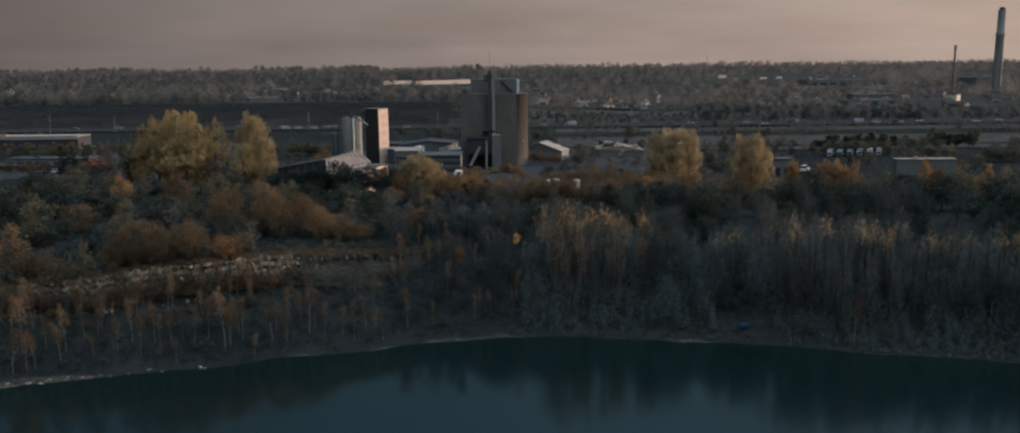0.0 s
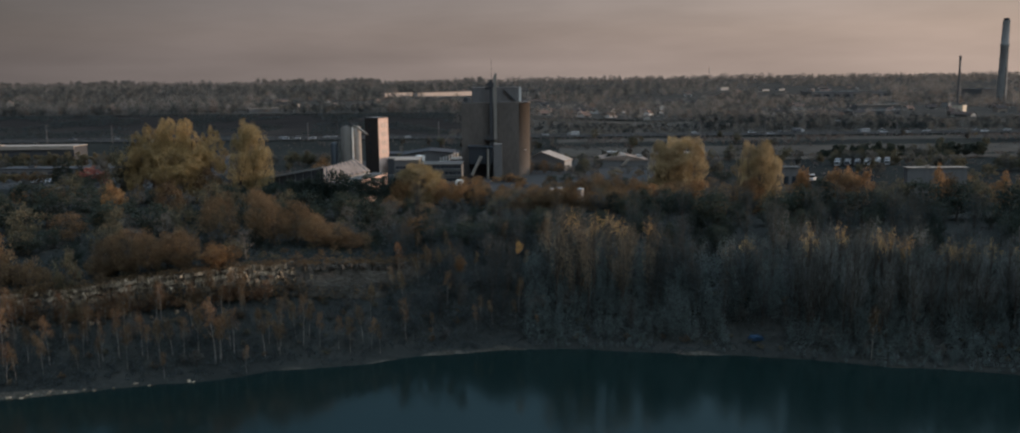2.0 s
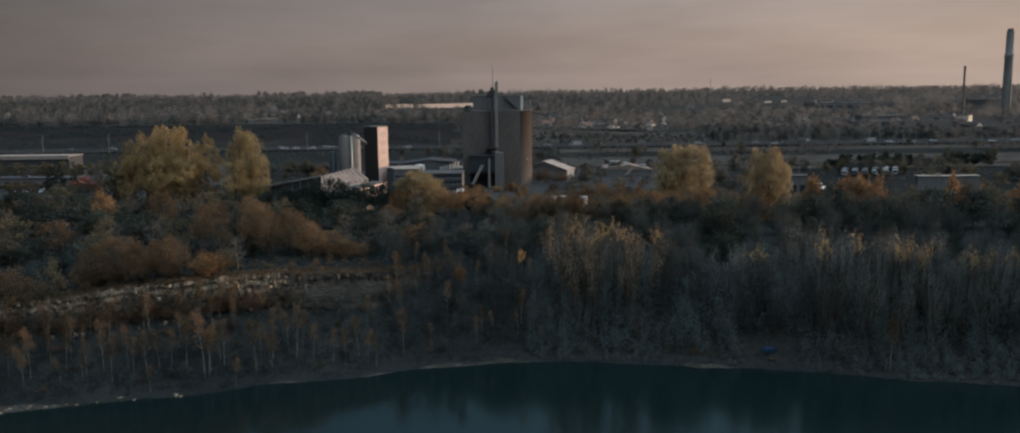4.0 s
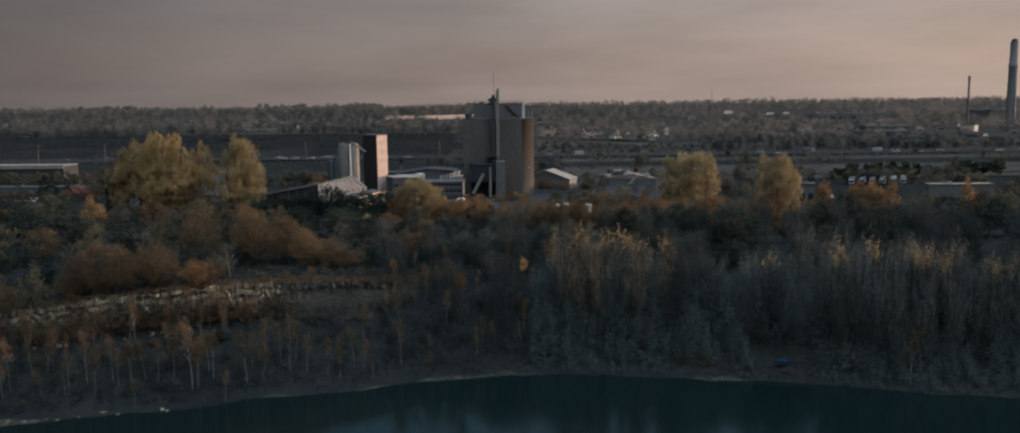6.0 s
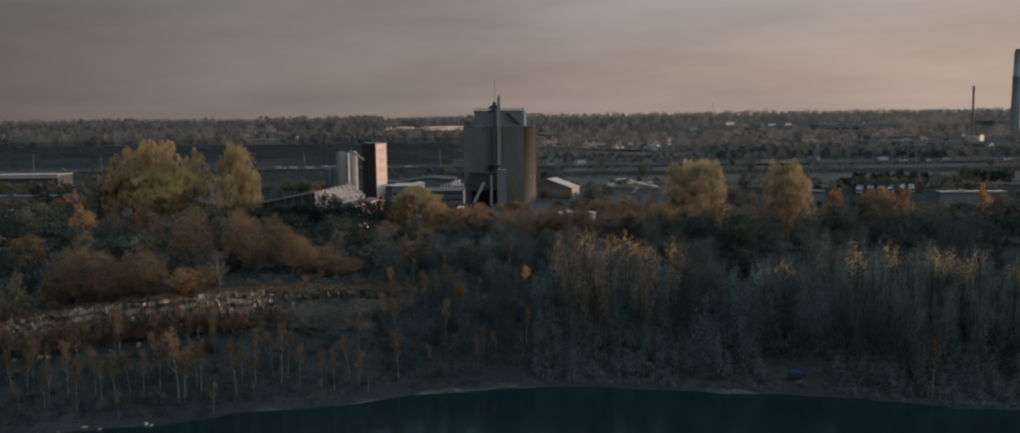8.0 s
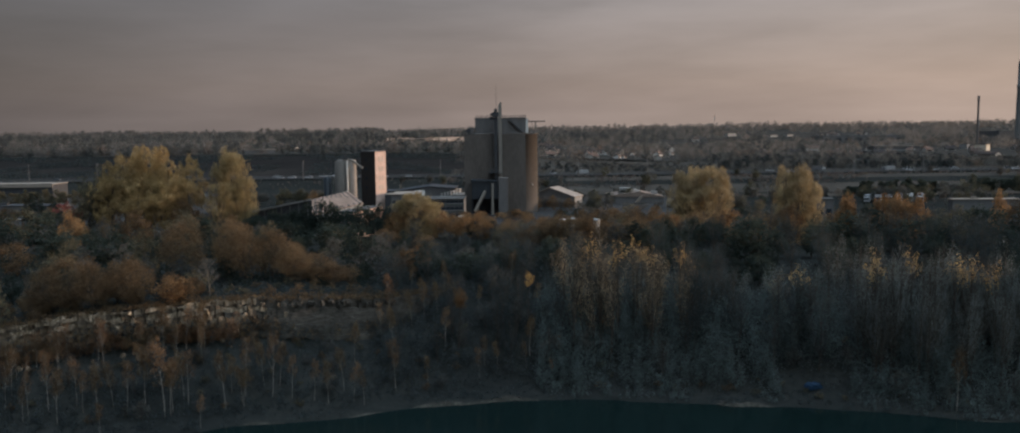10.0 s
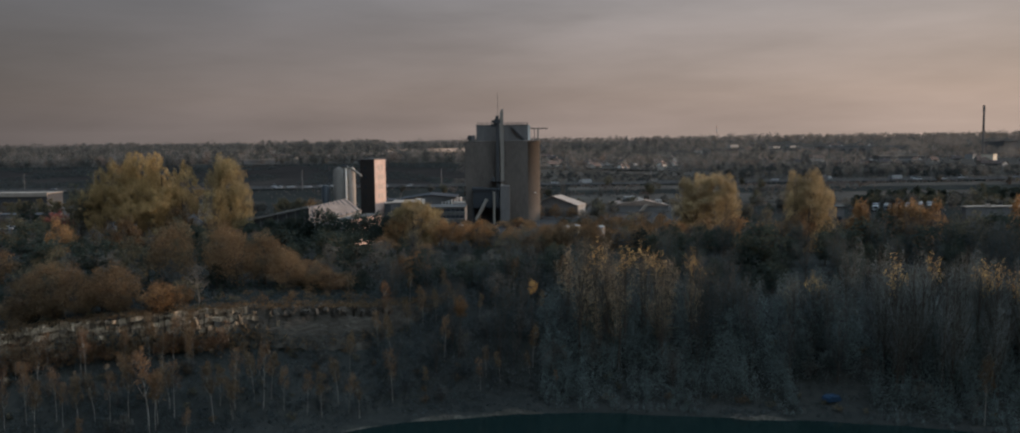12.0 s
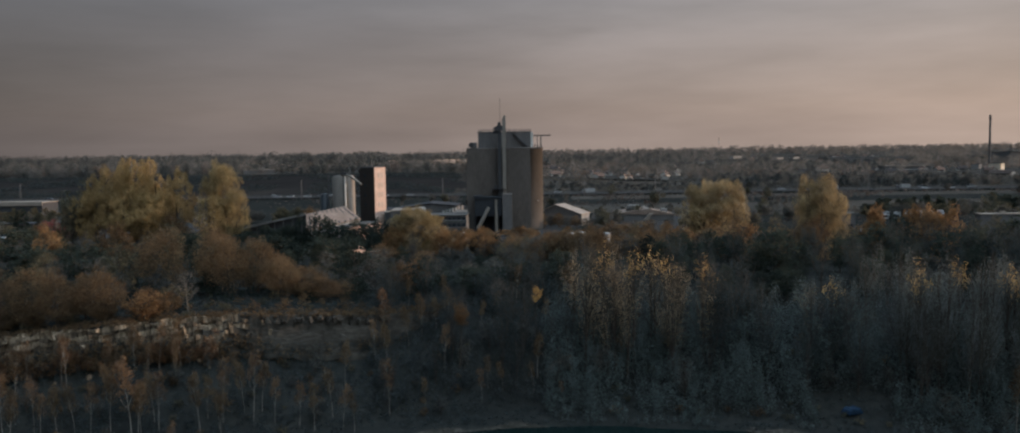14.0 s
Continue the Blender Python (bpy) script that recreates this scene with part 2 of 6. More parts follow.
M_GREYWALL = material("grey_render", ((0.14, 0.135, 0.13), (0.20, 0.19, 0.18), (0.26, 0.245, 0.23)), scale=0.3, fine=6)
M_CREAM = material("cream_render", ((0.42, 0.35, 0.27), (0.56, 0.48, 0.38)), scale=0.3, fine=6)
M_BLANKED = material("faded_pink_render", ((0.30, 0.24, 0.205), (0.40, 0.33, 0.285)), scale=0.6)
M_BRICK = material("red_brown_brick", ((0.33, 0.215, 0.172), (0.45, 0.315, 0.258), (0.54, 0.405, 0.34)), scale=0.35, fine=9, bump=0.02)
M_ROOF = material("pale_roof_sheet", ((0.15, 0.122, 0.10), (0.21, 0.172, 0.143), (0.27, 0.225, 0.19)), scale=0.2, fine=8, rough=0.8, stretch=(1, 1, 1))
M_HALLROOF = material("sunlit_ribbed_sheet", ((0.115, 0.085, 0.069), (0.165, 0.122, 0.099), (0.21, 0.158, 0.128)), scale=0.2, fine=8, rough=0.8)
M_ROOFGREY = material("grey_roof_felt", ((0.052, 0.050, 0.048), (0.086, 0.082, 0.078)), scale=0.2, fine=10)
# near-black walls: the shade on the tower's sides is put into the colour
M_TOWERSHADE = material("tarred_wall", ((0.026, 0.022, 0.020), (0.040, 0.034, 0.031)), scale=0.3, fine=8)
M_ROOFTILE = material("roof_tiles", ((0.045, 0.038, 0.036), (0.070, 0.050, 0.042), (0.105, 0.070, 0.056)), scale=0.4, fine=9, vary=0.7)
M_HOUSE = material("house_render", ((0.20, 0.16, 0.13), (0.21, 0.18, 0.152), (0.31, 0.283, 0.255)), scale=0.2, vary=0.7, mottle=0.2)
M_GLASS = material("dark_window", ((0.015, 0.018, 0.022), (0.03, 0.034, 0.04)), scale=0.6, rough=0.12)
M_TYRE = material("tyre_rubber", ((0.012, 0.012, 0.012), (0.025, 0.025, 0.025)), rough=0.9)
M_PAINTW = material("white_vehicle_paint", ((0.27, 0.265, 0.26), (0.36, 0.355, 0.35)), scale=0.6, rough=0.35)
M_PAINTB = material("blue_tarpaulin", ((0.003, 0.013, 0.028), (0.005, 0.023, 0.048)), scale=1.2, rough=0.5, bump=0.05)
M_PAINTG = material("grey_vehicle_paint", ((0.08, 0.08, 0.085), (0.30, 0.29, 0.28)), scale=0.2, rough=0.35, vary=0.8)
# concrete lightened: the haze before the chimney is put into the colour
M_CHIMNEY = material("chimney_concrete", ((0.14, 0.132, 0.123), (0.205, 0.194, 0.182)), scale=0.05, fine=8, stretch=(1, 1, 0.2))

M_WATER = bpy.data.materials.new("quarry_water")
M_WATER.use_nodes = True
_n, _l = M_WATER.node_tree.nodes, M_WATER.node_tree.links
_p = _n["Principled BSDF"]
_p.inputs["Base Color"].default_value = (0.0032, 0.0080, 0.0074, 1)
_p.inputs["Roughness"].default_value, _p.inputs["IOR"].default_value = 0.11, 1.333
_tc, _mp = _n.new("ShaderNodeTexCoord"), _n.new("ShaderNodeMapping")
_mp.inputs["Scale"].default_value = (1, 0.45, 1)
_wv = _n.new("ShaderNodeTexNoise")
_wv.inputs["Scale"].default_value, _wv.inputs["Detail"].default_value = 0.7, 3
_bp = _n.new("ShaderNodeBump")
_bp.inputs["Strength"].default_value, _bp.inputs["Distance"].default_value = 0.10, 0.10
_l.new(_tc.outputs["Object"], _mp.inputs[0])
_l.new(_mp.outputs[0], _wv.inputs["Vector"])
_l.new(_wv.outputs[0], _bp.inputs["Height"])
_l.new(_bp.outputs[0], _p.inputs["Normal"])


# ---- mesh helpers ----
class Mesh:
    """Gathers boxes, tubes and leaves into one mesh."""

    def __init__(self):
        self.v, self.f, self.smooth = [], [], set()

    def add(self, verts, faces, smooth=False):
        k = len(self.v)
        self.v += [tuple(v) for v in verts]
        for f in faces:
            if smooth:
                self.smooth.add(len(self.f))
            self.f.append(tuple(i + k for i in f))
        return self

    def box(self, x0, y0, z0, x1, y1, z1, m=None):
        vs = [Vector((x, y, z)) for z in (z0, z1) for x, y in ((x0, y0), (x1, y0), (x1, y1), (x0, y1))]
        if m:
            vs = [m @ v for v in vs]
        return self.add(vs, [(3, 2, 1, 0), (4, 5, 6, 7), (0, 1, 5, 4), (1, 2, 6, 5), (2, 3, 7, 6), (3, 0, 4, 7)])

    def tube(self, points, radii, sides=8, caps=True):
        rings = []
        pts = [Vector(p) for p in points]
        for i, p in enumerate(pts):
            d = (pts[min(i + 1, len(pts) - 1)] - pts[max(i - 1, 0)]).normalized()
            q = d.to_track_quat("Z", "Y")
            rings.append([p + q @ Vector((math.cos(a) * radii[i], math.sin(a) * radii[i], 0)) for a in [2 * math.pi * s / sides for s in range(sides)]])
        vs = [v for r in rings for v in r]
        fs = [(i * sides + s, i * sides + (s + 1) % sides, (i + 1) * sides + (s + 1) % sides, (i + 1) * sides + s) for i in range(len(rings) - 1) for s in range(sides)]
        self.add(vs, fs, smooth=True)
        if caps:
            self.add(rings[0], [tuple(range(sides))[::-1]])
            self.add(rings[-1], [tuple(range(sides))])
        return self

    def prism(self, outline, y0, y1, m=None):
        """An outline in x and z, drawn out along y."""
        k = len(outline)
        vs = [Vector((x, y, z)) for y in (y0, y1) for x, z in outline]
        if m:
            vs = [m @ v for v in vs]
        return self.add(vs, [tuple(range(k)), tuple(range(2 * k - 1, k - 1, -1))] + [(i, i + k, (i + 1) % k + k, (i + 1) % k) for i in range(k)])

    def done(self, name, mat):
        me = bpy.data.meshes.new(name)
        me.from_pydata(self.v, [], self.f)
        me.materials.append(mat)
        if self.smooth:
            me.polygons.foreach_set("use_smooth", [i in self.smooth for i in range(len(self.f))])
        me.update()
        return me


def part(name, mesh, mat, parent=None, label=""):
    ob = new(name, mesh.done(name, mat) if isinstance(mesh, Mesh) else mesh)
    if parent:
        ob.parent = parent
    return tagged(ob, label)


def thing(name, label, category, group="", kind="", at=None):
    ob = tagged(new(name), label, category, group, kind)
    ob.empty_display_size = 0.5
    if at is not None:
        ob.matrix_basis = at
    return ob


def structure(name, mesh, mat, label, category):
    return tagged(part(name, mesh, mat), label, category, "", "structure")


# ---- ground ----
LAKE, FLAT = -32.0, -13.0
SHORE = ((-420, 130), (-250, 195), (-138, 243), (-123, 247), (-99, 254), (-83, 258), (-71, 264), (-44, 271), (-28, 277), (-6, 283), (24, 283), (47, 278), (75, 273), (103, 265), (138, 256), (250, 215), (420, 140))
SX, SY = [a for a, b in SHORE], [b for a, b in SHORE]


def shore(x):
    return float(np.interp(x, SX, SY)) + 2.0 * noise.noise((x * 0.05, 3.1, 0)) + 0.8 * noise.noise((x * 0.25, 7.7, 0))


def blend(a, b, x):
    t = min(1, max(0, (x - a) / (b - a)))
    return t * t * (3 - 2 * t)


BANK = ((0, -32.2), (2, -31.6), (9, -30.6), (16, -27.5), (28, -18), (45, -10), (80, -6.5), (140, -8), (215, -13))      # wooded bank
CLIFF_X = (-260, -160, -130, -104, -77, -44, -18)
CLIFF_Y = (262, 281, 285, 291, 301, 315, 332)
CLIFF_TOP = (-15, -12.5, -10, -7.5, -7.3, -10, -13)
CLIFF_FOOT = (-23, -20, -18, -15.5, -15.5, -20, -17)


def cliff(x):
    return float(np.interp(x, CLIFF_X, CLIFF_Y)), float(np.interp(x, CLIFF_X, CLIFF_TOP)), float(np.interp(x, CLIFF_X, CLIFF_FOOT))


def ground(x, y):
    s = shore(x)
    d = max(y - s, -220 - y, abs(x) - 360)
    if d < 0:
        z = LAKE - 0.2 + max(-12, d * 0.35)
    else:
        z = float(np.interp(d, [p for p, q in BANK], [q for p, q in BANK]))
        if x < -10 and y > 0:
            cy, top, foot = cliff(x)
            low = float(np.interp(y, (s, s + 3, s + 12, cy - 1.5, cy, cy + 70, 440, 500), (-32.2, -31.4, -30, foot, top, top * 0.4 - 3, -8, FLAT)))
            k = blend(-50, -12, x)
            z = low * (1 - k) + z * k
        z += (0.5 * noise.noise((x * 0.03, y * 0.03, 0)) + 0.25 * noise.noise((x * 0.15, y * 0.15, 5))) * blend(3, 30, d) * (1 - blend(150, 200, d))
    if 300 < y < 470:
        z -= 6 * math.exp(-((x + 32) / 28) ** 2) * blend(50, 100, d) * (1 - blend(420, 455, y))
    far = math.hypot(x, y)
    side = blend(-120, 160, x)
    if y > 720:
        z += 9.8 * blend(735, 800, y) + blend(868, 1000, y) * (15.7 - 12 * side)
    return z + blend(1500, 4200, far) * (2 + 18 * side) * blend(-1000, 1000, y)


def spread(stops):
    """Grid lines: (from, to, step) stretches."""
    out = []
    for a, b, s in stops:
        n = max(1, round((b - a) / s))
        out += [a + (b - a) * i / n for i in range(n)]
    return out + [stops[-1][1]]


def sheet(xs, ys, lift=0.0):
    me = Mesh()
    k = len(xs)
    me.add([(x, y, ground(x, y) + lift) for y in ys for x in xs], [(j * k + i, j * k + i + 1, (j + 1) * k + i + 1, (j + 1) * k + i) for j in range(len(ys) - 1) for i in range(k - 1)], smooth=True)
    return me


GX = spread([(-4900, -1500, 340), (-1500, -380, 80), (-380, -200, 12), (-200, 200, 4), (200, 380, 12), (380, 1500, 80), (1500, 4900, 340)])
GY = spread([(-4900, -600, 430), (-600, -200, 50), (-200, 180, 25), (180, 240, 6), (240, 345, 1.75), (345, 480, 7), (480, 900, 30), (900, 1600, 70), (1600, 4900, 150)])
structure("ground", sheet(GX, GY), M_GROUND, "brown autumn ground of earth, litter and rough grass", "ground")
structure("water", Mesh().add([(-420, -260, LAKE), (420, -260, LAKE), (420, 330, LAKE), (-420, 330, LAKE)], [(0, 1, 2, 3)]), M_WATER, "still dark teal water filling the old quarry", "lake")
# gravel beach along the water
bx = spread([(-200, 200, 2.5)])
beach = Mesh()
rows = []
for x in bx:
    s, w = shore(x), (0.3 if x < 20 else -0.6) + 2.2 * noise.noise((x * 0.11, 1.3, 2.0)) + 1.0 * noise.noise((x * 0.4, 4.3, 2.0)) + 3.0 * math.exp(-((x - 53) / 8) ** 2) + 1.6 * math.exp(-((x + 4) / 5) ** 2) + 3 * math.exp(-((x + 20) / 5) ** 2) + 4 * math.exp(-((x + 136) / 14) ** 2)
    rows.append([(x, y, ground(x, y) + 0.12) for y in (s - 0.4 * min(1, max(0, w)), s + max(0, w) * 0.5, s + max(0.02, w))])
beach.add([p for r in rows for p in r], [(3 * i + j, 3 * i + 3 + j, 3 * i + 4 + j, 3 * i + 1 + j) for i in range(len(rows) - 1) for j in range(2)], smooth=True)
structure("beach", beach, M_BEACH, "narrow pale limestone gravel beach at the water's edge", "beach")


def patch(name, x0, x1, y0, y1, mat, label, category, lift=0.25, step=30):
    n, k = max(1, round((x1 - x0) / step)), max(1, round((y1 - y0) / step))
    structure(name, sheet([x0 + (x1 - x0) * i / n for i in range(n + 1)], [y0 + (y1 - y0) * i / k for i in range(k + 1)], lift), mat, label, category)


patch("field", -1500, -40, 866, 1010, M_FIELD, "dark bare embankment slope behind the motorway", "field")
# lighter than the slope left of it: haze is put into the colour
patch("field", -40, 1500, 866, 1010, M_MEADOW, "dark rough strip beyond the motorway", "field")
patch("field", 40, 1200, 700, 800, M_MEADOW, "dry grass strip beside the motorway", "field")
patch("field", -3000, 3000, 1012, 4600, M_SUBURB, "dry grass and gardens of the far suburb", "field", 1.0, 110)
patch("yard", -130, 120, 520, 720, M_ASPHALT, "worn asphalt works yard", "yard", 0.15, 40)
patch("yard", -420, -200, 560, 760, M_ASPHALT, "asphalt lot round the long warehouse", "yard", 0.15, 40)
for ya, yb, nm in ((816, 829, "road"), (835, 848, "road")):
    patch(nm, -1500, 1500, ya, yb, M_ASPHALT, "grey asphalt carriageway of a motorway", "road", 1.2, 50)
patch("road", -1500, -80, 1004, 1010, M_MEADOW, "pale gravel road on top of the embankment", "road", 0.8, 50)


# ---- the cliff: beds of limestone, each set back or forward of the next ----
BEDS = 9
us = spread([(-215, -18, 0.7)])
cliff_face = tagged(new("cliff_face"), "weathered pale limestone quarry face in broken beds", "cliff", "", "structure")
for b in range(BEDS):
    row = []
    for u in us:
        cy, top, foot = cliff(u)
        fade = blend(-18, -40, u) if u > -40 else 1.0
        rough = 1.0 - 0.82 * blend(-84, -62, u) * (1.0 if b < BEDS - 2 else 0.25)
        o = 2.0 * noise.noise((u * 0.07, b * 0.12, 0)) + 0.9 * noise.noise((u * 0.36, b * 0.16, 3)) + 0.8 * noise.noise((math.floor(u / 1.7) * 0.77, b * 0.9, 6)) + 0.4 * noise.noise((u * 1.3, b * 2.1, 6)) + 1.5 * (1 - (u / 2.8 + 2.2 * noise.noise((u * 0.15, b * 0.32, 11))) % 1.0) - 0.9
        y = cy - 3.0 + 0.9 * b / BEDS - o * fade * rough - (1 - b / BEDS) * 3.2 * blend(-84, -62, u)
        top += 1.3 * noise.noise((u * 0.13, 2.0, 5.0)) + 0.6 * noise.noise((u * 0.5, 6.0, 5.0))
        z0 = foot - 1.2 + (top + 0.3 - foot + 1.2) * b / BEDS + 1.0 * noise.noise((u * 0.35, b * 1.3, 9))
        z1 = foot - 1.2 + (top + 0.3 - foot + 1.2) * (b + 1) / BEDS + 1.0 * noise.noise((u * 0.35, (b + 1) * 1.3, 9))
        row += [(u, y, z0), (u, y + 0.15, z1), (u, y + 3.0, z1 - (0.5 if b == BEDS - 1 else 0))]
    cut = sum(u < -80 + 16 * noise.noise((b * 0.9, 3.3, 1.0)) for u in us)
    for name, piece, mat in (("rock_bed", row[:3 * cut + 3], M_ROCK), ("marl_bed", row[3 * cut:], M_DIMROCK)):
        part(name, Mesh().add(piece, [(3 * i + j, 3 * i + 3 + j, 3 * i + 4 + j, 3 * i + 1 + j) for i in range(len(piece) // 3 - 1) for j in range(2)]), mat, cliff_face)

# loose blocks standing out of the face and fallen to its foot
kr = random.Random(77)
BLOCKS = []
for i in range(6):
    m = Mesh().box(-0.5, -0.5, -0.5, 0.5, 0.5, 0.5)
    m.v = [tuple(c * kr.uniform(0.6, 1.25) + kr.uniform(-0.08, 0.08) for c in v) for v in m.v]
    BLOCKS.append(m.done("rock", M_ROCK))
DULL = [b.copy() for b in BLOCKS]
for b in DULL:
    b.materials[0] = M_DIMROCK
for i in range(190):
    u = kr.uniform(-205, -66) if i < 150 else kr.uniform(-74, -34)
    cy, top, foot = cliff(u)
    fallen = kr.random() < 0.3
    k = kr.random()
    if u > -66:
        fallen, k = False, kr.uniform(0.9, 1.05)
    rock = part("rock", kr.choice(BLOCKS if u < -66 else DULL), M_ROCK, cliff_face)
    y = cy - kr.uniform(4.5, 8) if fallen else cy - 3.4 + kr.uniform(-0.5, 0.6)
    z = ground(u, y) + 0.1 if fallen else foot + (top - foot) * (0.35 + 0.6 * k)
    s = kr.uniform(0.35, 1.1)
    rock.matrix_basis = pose(u, y, z, kr.uniform(-14, 14), kr.uniform(-14, 14), kr.uniform(0, 360)) @ Matrix.Diagonal((s, s, s * kr.uniform(0.8, 1.9), 1))


# ---- the silo ----
def lathe(cx, cy, profile, sides=40):
    me = Mesh()
    return me.tube([(cx, cy, z) for r, z in profile], [r for r, z in profile], sides)


WORKS = Matrix.Translation((0.8, 600 - 467.6 * 1.36, FLAT)) @ Matrix.Diagonal((1.3576, 1.36, 1.207, 1))
silo = thing("cement_silo", "tall grey concrete silo block with a flat headhouse on top", "silo", at=WORKS)
SR = 8.6
for cx in (-15.7, 0.1):
    part("cylinder", lathe(cx, 476, [(SR, 0), (SR, 39.6), (SR + 0.35, 39.7), (SR + 0.35, 40.4), (SR, 40.5)], 64), M_CONC, silo)
part("front_wall", Mesh().box(-24.2, 467.1, 0, 3.2, 470.5, 39.9), M_CONC, silo)
part("infill_wall", Mesh().box(-16, 470.5, 0, 0.4, 484, 40.2), M_CONC, silo)
part("roof_slab", Mesh().box(-23, 469, 40.0, 7.4, 483.5, 40.55), M_DARKCONC, silo)
headhouse = part("headhouse", Mesh().box(-19.2, 470, 40.5, 3.4, 483, 47.9).box(-19.5, 469.8, 47.9, 3.7, 483.2, 48.3), M_DARKCONC, silo, "dark sheet-clad headhouse")
# white end strip: the sun on this side is put into the colour
part("headhouse_end_panel", Mesh().box(3.42, 469.9, 40.6, 4.5, 482.5, 47.8), M_WHITE, headhouse, "end wall of the headhouse with sunlight put in as white")
part("vent_box", Mesh().box(-22.4, 468.8, 40.5, -19.8, 472, 43.2), M_DARKCONC, silo)
part("fan", Mesh().tube([(-22.2, 468.2, 42), (-22.2, 469, 42)], [1.1, 1.1], 14), M_IRON, silo)


def railing(x0, x1, y0, y1, z, step, parent, h=1.1):
    r = Mesh()
    n = max(1, round((x1 - x0) / step))
    for i in range(n + 1):
        x = x0 + (x1 - x0) * i / n
        for y in (y0, y1):
            r.tube([(x, y, z), (x, y, z + h)], [0.05, 0.05], 4)
    for zz in (z + h * 0.5, z + h):
        for y in (y0, y1):
            r.tube([(x0, y, zz), (x1, y, zz)], [0.05, 0.05], 4)
        for x in (x0, x1):
            r.tube([(x, y0, zz), (x, y1, zz)], [0.05, 0.05], 4)
    return part("railing", r, M_IRON, parent)


railing(-19, 3.4, 470.2, 482.8, 48.3, 2.2, headhouse)
railing(3.8, 8.2, 470.5, 478, 40.5, 1.6, silo)
railing(-23.6, -19.6, 470.5, 478, 40.5, 1.3, silo)
part("hoist_beam", Mesh().box(3.0, 472.6, 46.0, 12.3, 473.2, 46.5), M_IRON, silo, "dark steel hoist beam")
part("hoist_post", Mesh().box(7.6, 472.6, 40.5, 8.2, 473.2, 46.0).box(6.2, 472.7, 40.5, 6.5, 473.0, 46), M_STEEL, silo)
part("stair", Mesh().prism([(-3.8, 46.6), (-3.4, 46.9), (2.2, 40.9), (1.6, 40.6)], 469.0, 469.9).box(-4.2, 469, 46.6, -3.4, 470, 46.8), M_IRON, silo)
part("antenna", Mesh().tube([(-9.6, 466, 50), (-9.6, 466, 64)], [0.10, 0.04], 6), M_IRON, silo)
part("marker_lamp", Mesh().box(6.0, 469.4, 14.2, 6.6, 470.0, 14.7), M_WHITE, silo)

elevator = thing("bucket_elevator", "tall pale steel bucket elevator with dark ladder against the silo", "elevator", at=WORKS)
casing = part("casing", Mesh().box(-8.7, 464.0, 0, -7.2, 465.6, 54.0).prism([(-8.7, 54.0), (-7.2, 54.0), (-7.2, 55.8), (-7.9, 55.8)], 464.0, 465.6), M_STEEL, elevator, "pale galvanised casing")
part("return_leg", Mesh().box(-10.6, 464.2, 0, -9.2, 465.5, 52.6), M_IRON, elevator)
part("drive_head", Mesh().box(-11.2, 463.8, 48.6, -8.6, 465.8, 51.0).box(-12.6, 464.2, 47.2, -10.6, 465.6, 48.6).tube([(-11.6, 463.6, 49.8), (-11.6, 465.8, 49.8)], [0.8, 0.8], 10), M_IRON, elevator)
for i in range(12):
    part("wall_bracket", Mesh().box(-9.0, 465.6, 4 + i * 3.2, -7.0, 468.2, 4.3 + i * 3.2), M_IRON, casing)
part("platform", Mesh().box(-13.4, 463.4, 20.6, -7.0, 467.6, 20.8).box(-12.4, 464, 20.8, -11.2, 465, 22.6), M_IRON, elevator)

loading = thing("loading_tower", "navy sheet-clad loading tower standing at the silo foot", "building", at=WORKS)
part("upper_room", Mesh().box(-20.6, 459, 8.2, -9.2, 466.5, 16.6).prism([(-21.0, 16.6), (-8.95, 16.6), (-8.95, 17.1), (-21.0, 17.8)], 458.6, 466.6), M_NAVY, loading)
part("drive_through", Mesh().box(-21, 462.5, 0, -20.2, 466.5, 8.2).box(-13, 462.5, 0, -12.2, 466.5, 8.2).box(-21, 466, 0, -9.4, 466.5, 8.2), M_IRON, loading)
part("stair_shaft", Mesh().box(-8.9, 458.4, 0, -4.9, 463.8, 18.6), M_DARKCONC, loading, "grey sheet stair shaft")
part("drain_pipe", Mesh().tube([(-11.6, 458, 0.5), (-11.6, 458, 16)], [0.55, 0.55], 10), M_STEEL, loading, "pale vertical pipe")
part("chute", Mesh().tube([(-19.2, 456, 2.5), (-14.6, 457, 12.6)], [0.75, 0.75], 8), M_STEEL, loading, "sloping pale loading chute")


# ---- other works buildings ----
def strip_windows(parent, x0, x1, y, z0, z1, n, gap=0.35, m=None):
    w = (x1 - x0) / n
    for i in range(n):
        g = Mesh().box(x0 + i * w + gap / 2, y - 0.06, z0, x0 + (i + 1) * w - gap / 2, y + 0.05, z1)
        pane = part("window", g, M_GLASS, parent)
        part("sill", Mesh().box(x0 + i * w + gap / 2, y - 0.2, z0 - 0.25, x0 + (i + 1) * w - gap / 2, y - 0.02, z0 - 0.02), M_GREYWALL, pane)


cans = thing("storage_silo", "two upright pale steel storage silos with a sloping top conveyor", "silo", at=pose(-0.7, 4, FLAT))
part("wide_cylinder", lathe(-107.6, 606, [(4.6, 0), (4.6, 32.6), (3.0, 33.9), (0.6, 34.4)], 28), M_CAN, cans)
part("narrow_cylinder", lathe(-101.2, 605, [(2.6, 0), (2.6, 32.8), (1.6, 33.8)], 24), M_ROOF, cans, "brownish narrow silo")
